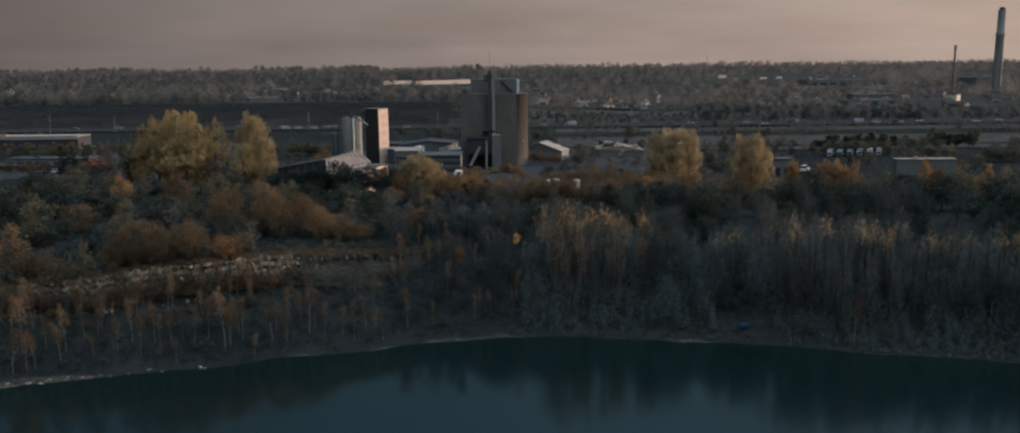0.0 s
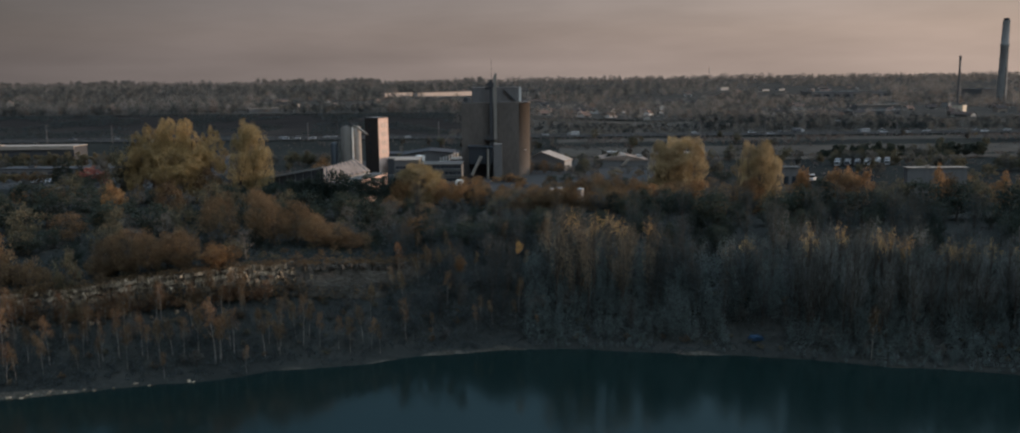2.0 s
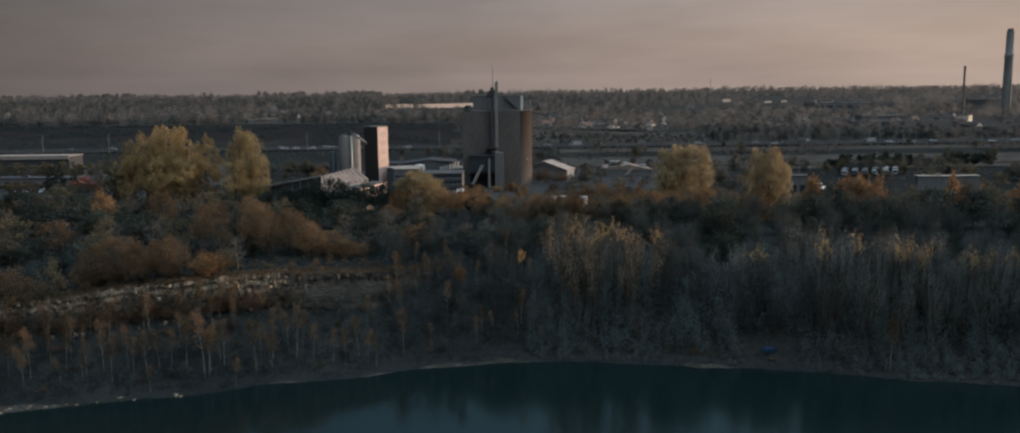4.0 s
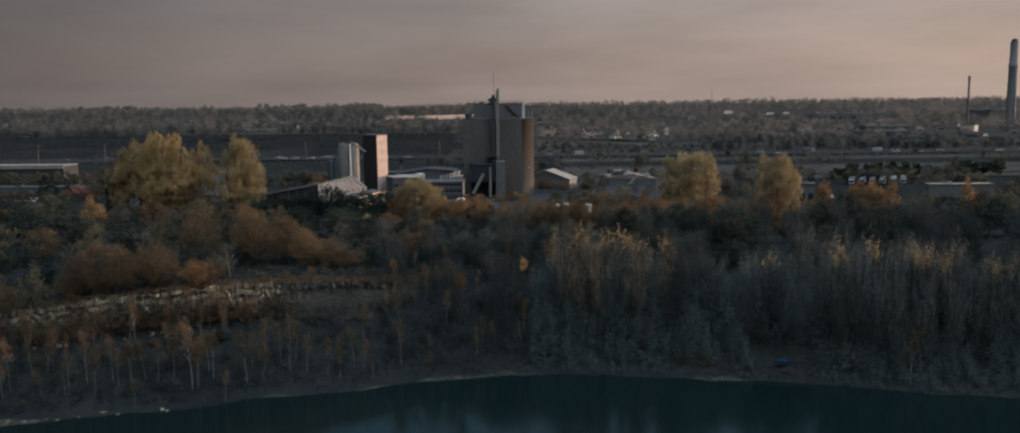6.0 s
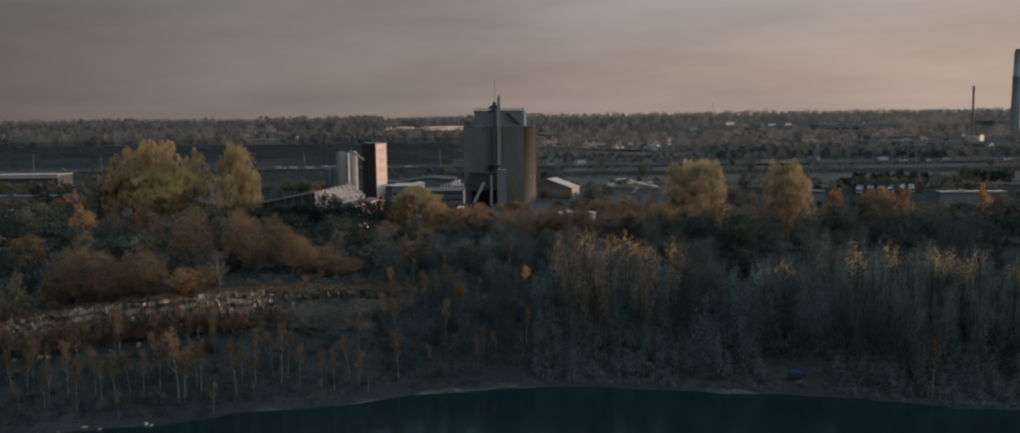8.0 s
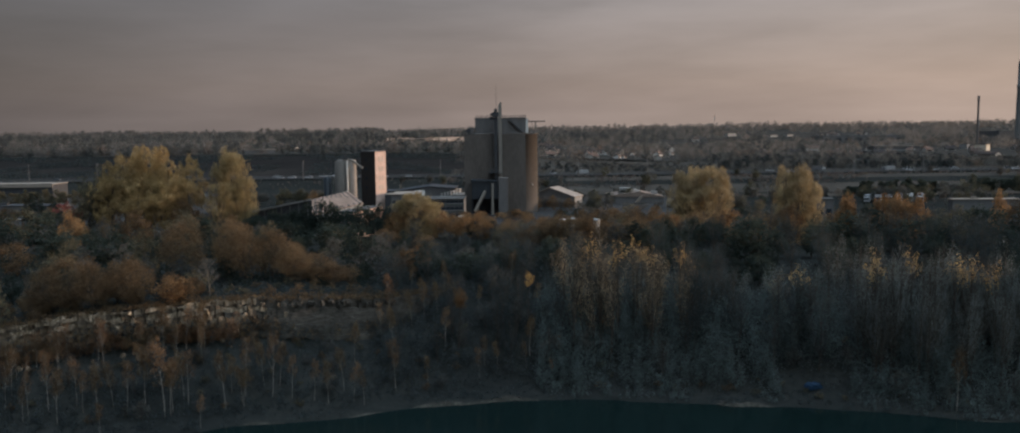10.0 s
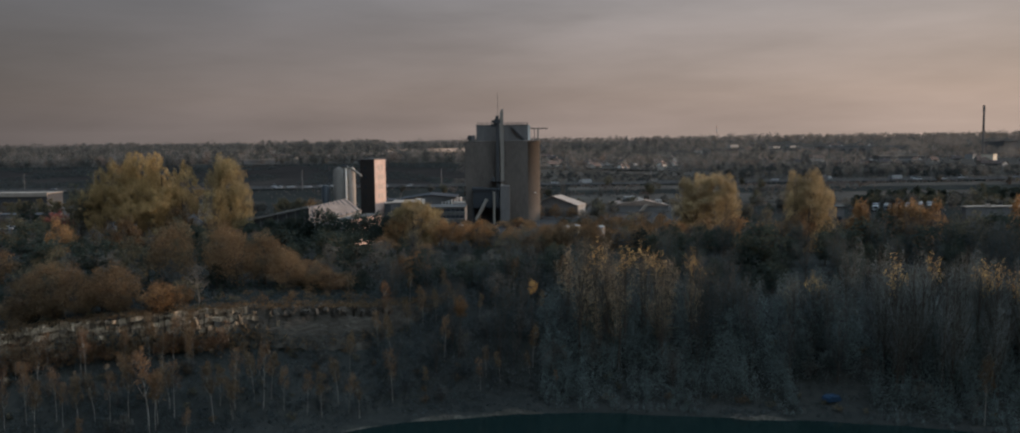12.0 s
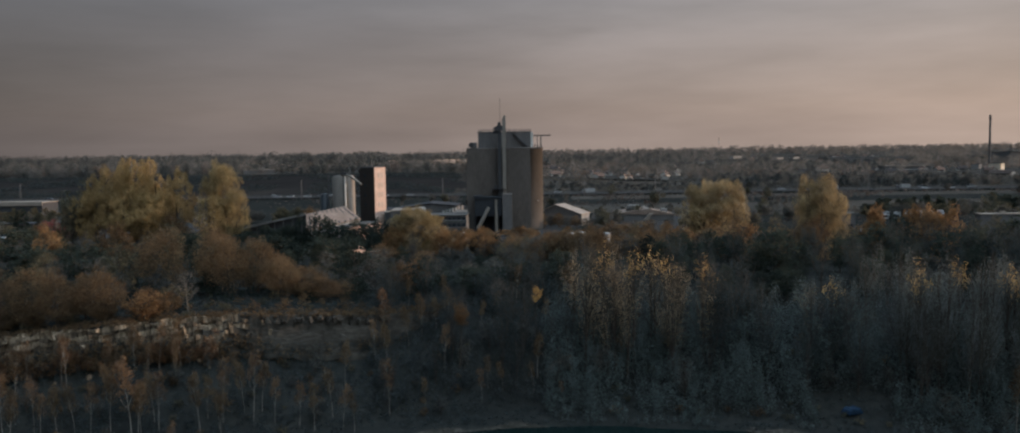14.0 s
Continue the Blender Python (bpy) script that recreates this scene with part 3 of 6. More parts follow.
part("pipe", Mesh().tube([(-103.6, 601.2, 0), (-103.6, 601.2, 33.3)], [0.55, 0.55], 8), M_WHITE, cans)
part("conveyor", Mesh().tube([(-106, 604, 34.4), (-101, 603, 33.6), (-94, 601, 28.6)], [0.7, 0.7, 0.6], 6), M_STEEL, cans)
part("top_frame", Mesh().box(-107, 603, 34.2, -103, 606, 35.2).box(-105.7, 604, 35.2, -104.7, 605, 37.6), M_IRON, cans)
railing(-111, -100.5, 602.4, 608, 33.2, 1.5, cans)
bin_ = thing("storage_bin", "small dark blue cylindrical bin beside the steel silos", "silo", at=pose(0, 0, FLAT))
part("shell", lathe(-117, 606, [(2.2, 0), (2.2, 22.4), (1.4, 23.4)], 20), M_NAVY, bin_)
part("pipe", Mesh().tube([(-114, 604, 0), (-114, 604, 35)], [0.3, 0.3], 6), M_IRON, bin_)

tower = thing("brick_tower", "square brown brick tower with pale window patches", "tower", at=pose(-90.2, 626, FLAT, 0, 0, 56))
# sides darkened in colour to stand for their shade; only the front is brick
part("wall", Mesh().box(0, 0.3, 0, 10, 12.5, 38), M_TOWERSHADE, tower, "side walls with their shade put in as dark colour")
part("brick_front", Mesh().box(0.02, 0, 0, 9.98, 0.28, 38), M_BRICK, tower, "brown brick front")
part("parapet", Mesh().box(-0.2, -0.2, 38, 10.2, 12.7, 38.5), M_DARKCONC, tower)
for i in range(4):
    for x in (2.9, 5.7):
        part("window", Mesh().box(x, -0.08, 13.6 + i * 6.0, x + 1.7, 0.05, 16.6 + i * 6.0), M_BLANKED, tower, "pale blanked window")
for i in range(4):
    part("side_window", Mesh().box(-0.08, 7, 14 + i * 6.0, 0.05, 8.8, 16 + i * 6.0), M_GLASS, tower)
part("beam", Mesh().box(-6, 11.6, 37.4, 0, 12.1, 37.9), M_IRON, tower)
annex = thing("flat_annex", "low annex with a pale flat roof at the tower foot", "building", at=pose(-84, 622, FLAT))
part("wall", Mesh().box(0, 0, 0, 10, 12, 10.6), M_IRON, annex)
part("roof", Mesh().box(-0.3, -0.3, 10.6, 10.3, 12.3, 11.1), M_ROOF, annex)

# hall with one long roof slope towards the silo
A, B, C, E = Vector((-97.4, 478, 6.2)), Vector((-84.6, 497, 8.6)), Vector((-75.5, 488, 3.2)), Vector((-94.9, 466, -0.2))
hall = thing("gabled_hall", "hall with a pale ribbed sunlit roof and a dark end wall", "building", at=pose(0, 0, 0))
low_ = [Vector((p.x, p.y, FLAT)) for p in (A, B, C, E)]
part("wall", Mesh().add([*low_, A, B, C, E], [(0, 3, 7, 4), (3, 2, 6, 7), (2, 1, 5, 6), (1, 0, 4, 5), (4, 7, 6, 5), (0, 1, 2, 3)]), M_GREYWALL, hall, "grey rendered walls")
lift = Vector((0, 0, 0.5))
side = (E - C).normalized() * 0.5
part("roof", Mesh().add([A + side + lift * 0.1, B - side + lift * 0.1, C - side + lift * 0.1, E + side + lift * 0.1, A + side + lift, B - side + lift, C - side + lift, E + side + lift], [(4, 7, 6, 5), (0, 1, 2, 3), (0, 3, 7, 4), (3, 2, 6, 7), (2, 1, 5, 6), (1, 0, 4, 5)]), M_HALLROOF, hall, "pale ribbed roof slope")
for i in range(9):
    t0, t1 = (i + 0.4) / 9, (i + 0.62) / 9
    q = [A.lerp(B, t0), A.lerp(B, t1), E.lerp(C, t1), E.lerp(C, t0)]
    part("roof_rib", Mesh().add([*(p + lift * 1.01 for p in q), *(p + lift * 1.35 for p in q)], [(4, 7, 6, 5), (0, 3, 7, 4), (3, 2, 6, 7), (2, 1, 5, 6), (1, 0, 4, 5)]), M_IRON, hall)
out = Vector((-0.25, -0.1, 0))
part("end_wall", Mesh().add([low_[3] + out, low_[0] + out, A + out, E + out, low_[3] + out * 2, low_[0] + out * 2, A + out * 2, E + out * 2], [(0, 1, 2, 3), (7, 6, 5, 4), (0, 3, 7, 4), (3, 2, 6, 7), (2, 1, 5, 6)]), M_IRON, hall, "dark sheet end wall")
brickwing = thing("brick_wing", "low red-brick wing with dark windows beside the hall", "building", at=pose(-84, 469, FLAT, 0, 0, -16))
part("wall", Mesh().box(0, 0, 0, 8, 32, 14.2), M_BRICK, brickwing)
part("roof", Mesh().box(-0.3, -0.3, 14.2, 8.3, 32.3, 14.6), M_ROOFGREY, brickwing)
for i in range(3):
    part("window", Mesh().box(0.8 + i * 2.5, -0.06, 10.6, 2.5 + i * 2.5, 0.05, 12.6), M_GLASS, brickwing)
for i in range(10):
    part("window", Mesh().box(7.95, 1.0 + i * 3.1, 10.6, 8.06, 3.0 + i * 3.1, 12.6), M_GLASS, brickwing)
shed = thing("long_shed", "long low dark shed with a thin pale roof edge", "shed", at=pose(-138, 508, FLAT, 0, 0, -37))
part("wall", Mesh().prism([(0, 0), (50, 0), (50, 19.6), (0, 10.6)], 0, 14), M_IRON, shed)
part("roof", Mesh().prism([(-0.4, 10.6), (50.4, 19.6), (50.4, 20.1), (-0.4, 11.1)], -0.3, 14.6), M_IRON, shed)
part("eave", Mesh().prism([(-0.4, 10.3), (50.4, 19.3), (50.4, 20.2), (-0.4, 11.2)], -0.7, -0.34), M_GREYWALL, shed, "pale roof edge")
for i in range(8):
    part("post", Mesh().box(1 + i * 6.6, -0.3, 0, 1.4 + i * 6.6, -0.02, 10.4 + i * 1.18), M_DARKCONC, shed)

office = thing("office_block", "three-storey grey office block with dark window bands", "building", at=pose(-71.5, 560, FLAT))
part("high_wall", Mesh().box(0, 0, 0, 15, 22, 15.2), M_DARKCONC, office)
part("low_wall", Mesh().box(15, 0.4, 0, 41, 22, 12.2), M_DARKCONC, office)
part("high_roof", Mesh().box(-0.4, -0.5, 15.2, 15.3, 22.5, 15.7), M_ROOF, office, "pale flat roof")
part("low_roof", Mesh().box(15.3, -0.1, 12.2, 41.4, 22.5, 12.7), M_ROOFGREY, office)
for z0, z1 in ((2, 4), (6.2, 8.2), (10.0, 11.7)):
    strip_windows(office, 0.6, 14.6, 0, z0, z1, 6)
    strip_windows(office, 15.6, 40.6, 0.4, z0, z1, 10)
for z0 in (4.6, 8.6):
    part("band", Mesh().box(-0.2, -0.25, z0, 15.2, -0.08, z0 + 1.1), M_ROOFGREY, office, "grey spandrel band")
    part("band", Mesh().box(15.4, 0.1, z0, 41.2, 0.3, z0 + 1.1), M_ROOFGREY, office, "grey spandrel band")
van_box = thing("site_container", "small white round-cornered site container by the office", "container", at=pose(-33.5, 545, FLAT))
part("shell", Mesh().prism([(0, 0), (4.6, 0), (4.6, 3.6), (4.0, 4.4), (0.6, 4.4), (0, 3.6)], 0, 5), M_WHITE, van_box)
part("door", Mesh().box(1.2, -0.08, 0.2, 3.0, 0.02, 3.4), M_DARKCONC, van_box)
upper = thing("sawtooth_hall", "dark-roofed hall behind the office with white clerestory piers", "building", at=pose(0, 0, FLAT))
part("wall", Mesh().prism([(-76, 0), (-40, 0), (-40, 13.4), (-57, 14.9), (-76, 12.2)], 630, 655), M_DARKCONC, upper)
part("roof", Mesh().prism([(-76.5, 12.2), (-57, 15.0), (-39.5, 13.4), (-39.5, 13.9), (-57, 15.5), (-76.5, 12.7)], 629.4, 655.6), M_IRON, upper)
part("stair_head", Mesh().box(-1.9, -3, 9.0, 1.9, 3, 15.0, pose(-59.3, 597, 0, 0, 0, 32)), M_WHITE, upper, "white lit stair head")
for i in range(7):
    x = -49 + i * 1.95
    part("pier", Mesh().box(-0.6, -0.2, 8.2, 0.6, 0.2, 10.8 + i * 0.5, pose(x + 0.5, 628.9, 0, 0, 0, 34)), M_WHITE, upper)
wing = thing("flat_wing", "flat-roofed pale wing against the silo", "building", at=pose(-40.5, 608, FLAT))
part("wall", Mesh().box(0, 0, 0, 7.6, 20, 10.6), M_GREYWALL, wing)
part("roof", Mesh().box(-0.3, -0.4, 10.6, 7.8, 20.4, 11.3), M_ROOF, wing)
strip_windows(wing, 0.4, 7.2, 0, 6.4, 8.4, 3)

gable = thing("gabled_shed", "broad shed with a pale low-pitched roof lit by the sun", "shed", at=pose(14.5, 638, FLAT, 0, 0, -24))
part("wall", Mesh().prism([(0, 0), (24, 0), (24, 7.2), (7, 12.8), (0, 9.8)], 0, 15), M_DARKCONC, gable)
part("roof", Mesh().prism([(-0.6, 9.6), (7, 12.85), (24.6, 7.1), (24.6, 7.6), (7, 13.4), (-0.6, 10.1)], -0.6, 15.6), M_ROOF, gable, "pale roof sheets")
part("side_wall", Mesh().box(24.04, 0.2, 0, 24.2, 14.8, 7.0), M_GREYWALL, gable, "pale side wall")
part("door", Mesh().box(2, -0.15, 0, 6.5, -0.02, 5.4), M_IRON, gable)
low = thing("low_hall", "low grey hall with a pale stepped roof", "building", at=pose(62, 655, FLAT))
part("wall", Mesh().box(0, 0, 0, 36, 24, 5.2), M_DARKCONC, low)
part("roof", Mesh().prism([(-0.5, 5.2), (36.5, 4.4), (36.5, 5.0), (20, 8.4), (-0.5, 6.0)], -0.5, 24.5), M_HALLROOF, low)
part("ridge_light", Mesh().prism([(18.6, 8.2), (21.6, 8.2), (20, 9.0)], -0.7, 24.6), M_ROOF, low, "pale ridge skylight")
part("plant_box", Mesh().box(8, 8, 5, 15, 15, 10.4), M_GREYWALL, low)
part("chute", Mesh().prism([(16.5, 1.2), (19.5, 1.8), (22.0, 5.6), (20.0, 5.6)], -3.5, -1), M_ROOF, low, "sloping pale chute")
part("plant_box", Mesh().box(29, 8, 5, 33, 12, 8), M_GREYWALL, low)

tanks = []
for x, y, r in ((17.4, 418, 1.0), (21.8, 422, 1.0), (31.4, 419, 0.8)):
    if tanks:
        tanks.append(copy_thing(tanks[0], pose(x, y, ground(x, y), 0, 0, x * 40)))
        continue
    tk = thing("round_tank", "white upright plastic-lidded tank half hidden by bushes", "tank", "tanks in the bushes", at=pose(x, y, ground(x, y)))
    part("shell", Mesh().tube([(0, 0, 0), (0, 0, 9.4), (0, 0, 9.6)], [1.5, 1.5, 1.4], 20), M_ROOF, tk)
    part("lid", Mesh().tube([(0, 0, 9.6), (0, 0, 9.8), (0, 0, 10.2)], [1.8, 1.8, 0.7], 20), M_GREYWALL, tk, "grey domed lid")
    tanks.append(tk)


def flat_building(name, label, x, y, w, d, h, wall, roof, turn=0, bays=6, z=None, storeys=1):
    b = thing(name, label, "building", at=pose(x, y, ground(x, y) if z is None else z, 0, 0, turn))
    part("wall", Mesh().box(0, 0, -1, w, d, h), wall, b)
    part("roof", Mesh().box(-0.4, -0.4, h, w + 0.4, d + 0.4, h + 0.5).box(w * 0.3, d * 0.3, h + 0.5, w * 0.38, d * 0.5, h + 1.6), roof, b)
    for s in range(storeys if bays else 0):
        for i in range(bays):
            z0 = h * (s + 0.35) / storeys
            part("window", Mesh().box(w * (i + 0.2) / bays, -0.08, z0, w * (i + 0.8) / bays, 0.05, z0 + h * 0.35 / storeys), M_GLASS, b)
    return b


long_store = flat_building("warehouse", "long low dark warehouse with a pale roof edge", -424, 690, 94, 22, 16.0, M_IRON, M_ROOF, 0, 0)
part("fascia", Mesh().box(-0.5, -0.9, 14.2, 94.5, -0.45, 17.0), M_ROOF, long_store, "pale grey roof fascia")
for i in range(7):
    part("loading_door", Mesh().box(5 + i * 12.6, -0.1, 0.2, 10 + i * 12.6, 0.05, 6), M_DARKCONC, long_store)
flat_building("depot", "low dark depot with a row of windows", -345, 616, 58, 14, 7.0, M_DARKCONC, M_IRON, -4, 9)
flat_building("canopy_roof", "pale flat roof of a low building behind trees", 142, 496, 13, 8, 15.0, M_DARKCONC, M_ROOFGREY, -8, 3)
flat_building("canopy_roof", "long pale flat roof showing above the trees", 216, 500, 32, 5, 13.6, M_DARKCONC, M_ROOF, -3, 0)
flat_building("canopy_roof", "small flat roof behind the yellow trees", 90, 530, 16, 8, 20.4, M_DARKCONC, M_ROOF, 0, 3)
flat_building("factory", "very long pale factory front on the far rise", -240, 1750, 66, 12, 8.5, M_BLANKED, M_ROOFGREY, 44, 0)
flat_building("factory", "very long pale factory front on the far rise", -177, 1750, 146, 12, 8.5, M_BLANKED, M_ROOFGREY, 44, 0)
flat_building("power_house", "sunlit pale block beside the tall chimney", 752, 1462, 48, 40, 22, M_DARKCONC, M_ROOFGREY, 20, 0)
flat_building("factory", "long grey far warehouse", 560, 1700, 150, 60, 14, M_DARKCONC, M_ROOFGREY, 2, 8)
flat_building("depot", "low dark depot with a flat roof", -100, 690, 60, 20, 8, M_IRON, M_IRON, 0, 9)
flat_building("factory", "low pale industrial roof beyond the motorway", 400, 1080, 60, 26, 6, M_DARKCONC, M_ROOFGREY, 0, 6)
flat_building("factory", "low pale industrial roof beyond the motorway", 330, 930, 46, 22, 4, M_DARKCONC, M_ROOFGREY, 0, 0)

chim = thing("tall_chimney", "very tall grey concrete power-station chimney", "chimney", at=pose(777, 1450, -4))
part("shaft", lathe(0, 0, [(7.4, 0), (6.5, 60), (6.1, 92), (6.6, 93), (6.6, 97), (5.8, 98), (5.4, 130), (5.4, 133)], 24), M_CHIMNEY, chim)
for i in range(3):
    a = 2.1 * i
    part("flue", lathe(2.5 * math.cos(a), 2.5 * math.sin(a), [(1.8, 132), (1.8, 136.5)], 12), M_IRON, chim)
part("ladder", Mesh().box(-0.6, -9.2, 4, 0.6, -8.9, 60), M_IRON, chim)
thin = thing("slender_chimney", "slender dark steel chimney far off", "chimney", at=pose(616, 1262, -4))
part("shaft", lathe(0, 0, [(1.6, 0), (1.25, 68), (1.5, 69), (1.5, 75.5)], 14), M_DARKCONC, thin)
part("cap", lathe(0, 0, [(1.5, 75.5), (1.5, 76.6)], 14), M_DARKCONC, thin)
mast = thing("radio_mast", "thin red-white radio mast on the skyline", "mast", at=pose(739, 3400, 20))
part("shaft", Mesh().tube([(0, 0, -8), (0, 0, 56)], [1.6, 1.2], 6), M_BRICK, mast)
part("head", Mesh().box(-2, -2, 38, 2, 2, 42), M_WHITE, mast)


# ---- vehicles ----
ROAD = ground(0, 832) + 1.2
def vehicle(name, label, l, w, h, paint, cab=0.5, at=None, group="traffic"):
    v = thing(name, label, "vehicle", group, at=at)
    l, w, h = l / UNIT, w / UNIT, h / UNIT
    r = 0.16 * h if name == "truck" else 0.22 * h
    if name == "truck":
        part("cab", Mesh().prism([(0, r), (0, h * 0.72), (0.5, h * 0.8), (2.2, h * 0.8), (2.2, r)], -w / 2, w / 2), paint, v)
        part("windscreen", Mesh().box(-0.03, -w * 0.42, h * 0.42, 0.03, w * 0.42, h * 0.66), M_GLASS, v)
        part("trailer", Mesh().box(2.9, -w / 2, r * 1.7, l, w / 2, h), M_PAINTG, v)
        xs = (1.0, l * 0.7, l * 0.85)
    else:
        part("body", Mesh().prism([(0, r), (0, h * 0.5), (l * 0.06, h * 0.58), (l * 0.25, h * 0.62), (l * 0.95, h * 0.62), (l, h * 0.5), (l, r)], -w / 2, w / 2), paint, v)
        part("cabin", Mesh().prism([(l * 0.24, h * 0.6), (l * 0.38, h), (l * 0.38 + l * cab, h), (l * 0.95, h * 0.6)], -w * 0.44, w * 0.44), M_GLASS, v)
        part("roof", Mesh().box(l * 0.39, -w * 0.43, h, l * 0.37 + l * cab, w * 0.43, h + 0.04), paint, v)
        xs = (l * 0.2, l * 0.8)
    for x in xs:
        for s in (-1, 1):
            wheel = part("wheel", Mesh().tube([(x, s * w * 0.5 - 0.12, r), (x, s * w * 0.5 + 0.05, r)], [r, r], 10), M_TYRE, v)
            if s < 0:
                part("rim", Mesh().tube([(x, s * w * 0.5 - 0.16, r), (x, s * w * 0.5 - 0.12, r)], [r * 0.55, r * 0.6], 8), M_STEEL, wheel)
    return v


car_w = vehicle("car", "white car driving on the motorway", 4.4, 1.8, 1.5, M_PAINTW, at=pose(-205, 820, ROAD))
car_g = vehicle("car", "grey car driving on the motorway", 4.4, 1.8, 1.5, M_PAINTG, at=pose(-160, 842, ROAD, 0, 0, 180))
truck = vehicle("truck", "white lorry with a box trailer on the motorway", 7.5, 2.2, 2.9, M_PAINTG, at=pose(312, 824, ROAD))
van = vehicle("van", "white delivery van parked in the yard", 6.5, 2.2, 3.0, M_PAINTW, 0.56, at=pose(186, 560, FLAT + 0.2, 0, 0, 235), group="parked vans")
lorry = vehicle("truck", "white box lorry parked in a row in the yard", 11, 2.5, 3.4, M_PAINTG, at=pose(228, 640, FLAT + 0.2, 0, 0, 65), group="parked lorries")
for i in range(1, 6):
    copy_thing(lorry, pose(228 + i * 7.2, 640 + i * 0.4, FLAT + 0.2, 0, 0, 62 + i))
rng = random.Random(4)
for i in range(34):
    x, lane = rng.uniform(-600, 620), rng.choice((819.5, 825.5, 838.5, 844.5))
    copy_thing(rng.choice((car_w, car_w, car_g)), pose(x, lane, ROAD, 0, 0, 0 if lane < 832 else 180))
for i in range(4):
    x, lane = rng.uniform(-300, 620), rng.choice((825.5, 838.5))
    copy_thing(truck, pose(x, lane, ROAD, 0, 0, 0 if lane < 832 else 180))
for i in range(8):
    copy_thing(van if i % 3 else car_w, pose(-40 + i * 6.2 + rng.uniform(-2, 2), 650 + rng.uniform(-6, 6), FLAT + 0.2, 0, 0, rng.uniform(0, 360)))
for i in range(10):
    copy_thing(car_g if i % 2 else car_w, pose(-318 + i * 4.4, 590, FLAT + 0.2, 0, 0, 84))
tarp = thing("tarpaulin_tent", "dark blue tarpaulin shelter standing on the lake bank", "tent", at=pose(76, 284, ground(76, 284), 0, 0, 20))
part("cover", Mesh().prism([(-1.9, 0), (-1.5, 0.9), (-0.5, 1.35), (0.6, 1.05), (1.4, 1.3), (2.0, 0.5), (2.2, 0)], -1.4, 1.4), M_PAINTB, tarp)
part("flap", Mesh().prism([(2.1, 0.2), (2.9, 0), (2.9, 0.1), (1.9, 0.6)], -1.1, 0.9), M_PAINTB, tarp)

# street lamps along the motorway
lamp = thing("street_lamp", "tall grey motorway lamp post", "lamp", "motorway lamps", at=pose(-470, 812, ROAD - 1.2))
part("pole", Mesh().tube([(0, 0, 0), (0, 0, 15), (0, 0.6, 16)], [0.36, 0.26, 0.18], 6), M_DARKCONC, lamp)
part("head", Mesh().box(-0.25, 0.4, 15.9, 0.25, 2.0, 16.2), M_STEEL, lamp)
for i in range(1, 18):
    copy_thing(lamp, pose(-470 + i * 58, 812, ROAD - 1.2))


# crash barriers along both carriageways, in lengths
POST = Mesh().box(-0.12, -0.08, -1.6, 0.12, 0.08, 1.0).done("post", M_STEEL)
for yy in (814.5, 832.0, 849.5):
    for i in range(16):
        x = -640 + i * 80
        rail = thing("guard_rail", "galvanised steel crash barrier beside the motorway", "barrier", "motorway barriers", at=pose(x, yy, ROAD - 0.2))
        part("beam", Mesh().box(0, -0.12, 0.65, 79.6, 0.12, 1.1), M_DARKCONC, rail)
        for k in range(8):
            part("post", POST, M_STEEL, rail).location = (3 + k * 10.4, 0.22, 0)


# ---- trees ----
def leaf_cloud(centres, radii, per, size, rnd, flat=1.0):
    """Small leaf blades scattered in clumps: an array of loose triangles."""
    per, size = per * 2, size * 0.78
    c = np.repeat(np.array(centres), per, axis=0)
    r = np.repeat(np.array(radii), per)
    k = len(c)
    d = rnd.normal(size=(k, 3))
    d /= np.linalg.norm(d, axis=1)[:, None]
    p = c + d * (r * rnd.uniform(0.25, 1.0, k) ** 0.6)[:, None] * np.array((1, 1, flat))
    a = rnd.normal(size=(k, 3))
    a /= np.linalg.norm(a, axis=1)[:, None]
    b = np.cross(a, rnd.normal(size=(k, 3)))
    b /= np.linalg.norm(b, axis=1)[:, None]
    s = size * rnd.uniform(0.6, 1.3, k)[:, None]
    a, b = a * s, b * s * 0.7
    quad = np.stack([p - a, p + b * 1.6, p + a], axis=1).reshape(-1, 3)
    return quad


def cloud_mesh(name, quad, mat):
    me = bpy.data.meshes.new(name)
    k = len(quad) // 3
    me.vertices.add(3 * k)
    me.vertices.foreach_set("co", quad.astype(np.float32).ravel())
    me.loops.add(3 * k)
    me.loops.foreach_set("vertex_index", np.arange(3 * k, dtype=np.int32))
    me.polygons.add(k)
    me.polygons.foreach_set("loop_start", np.arange(0, 3 * k, 3, dtype=np.int32))
    me.materials.append(mat)
    me.update(calc_edges=True)
    return me


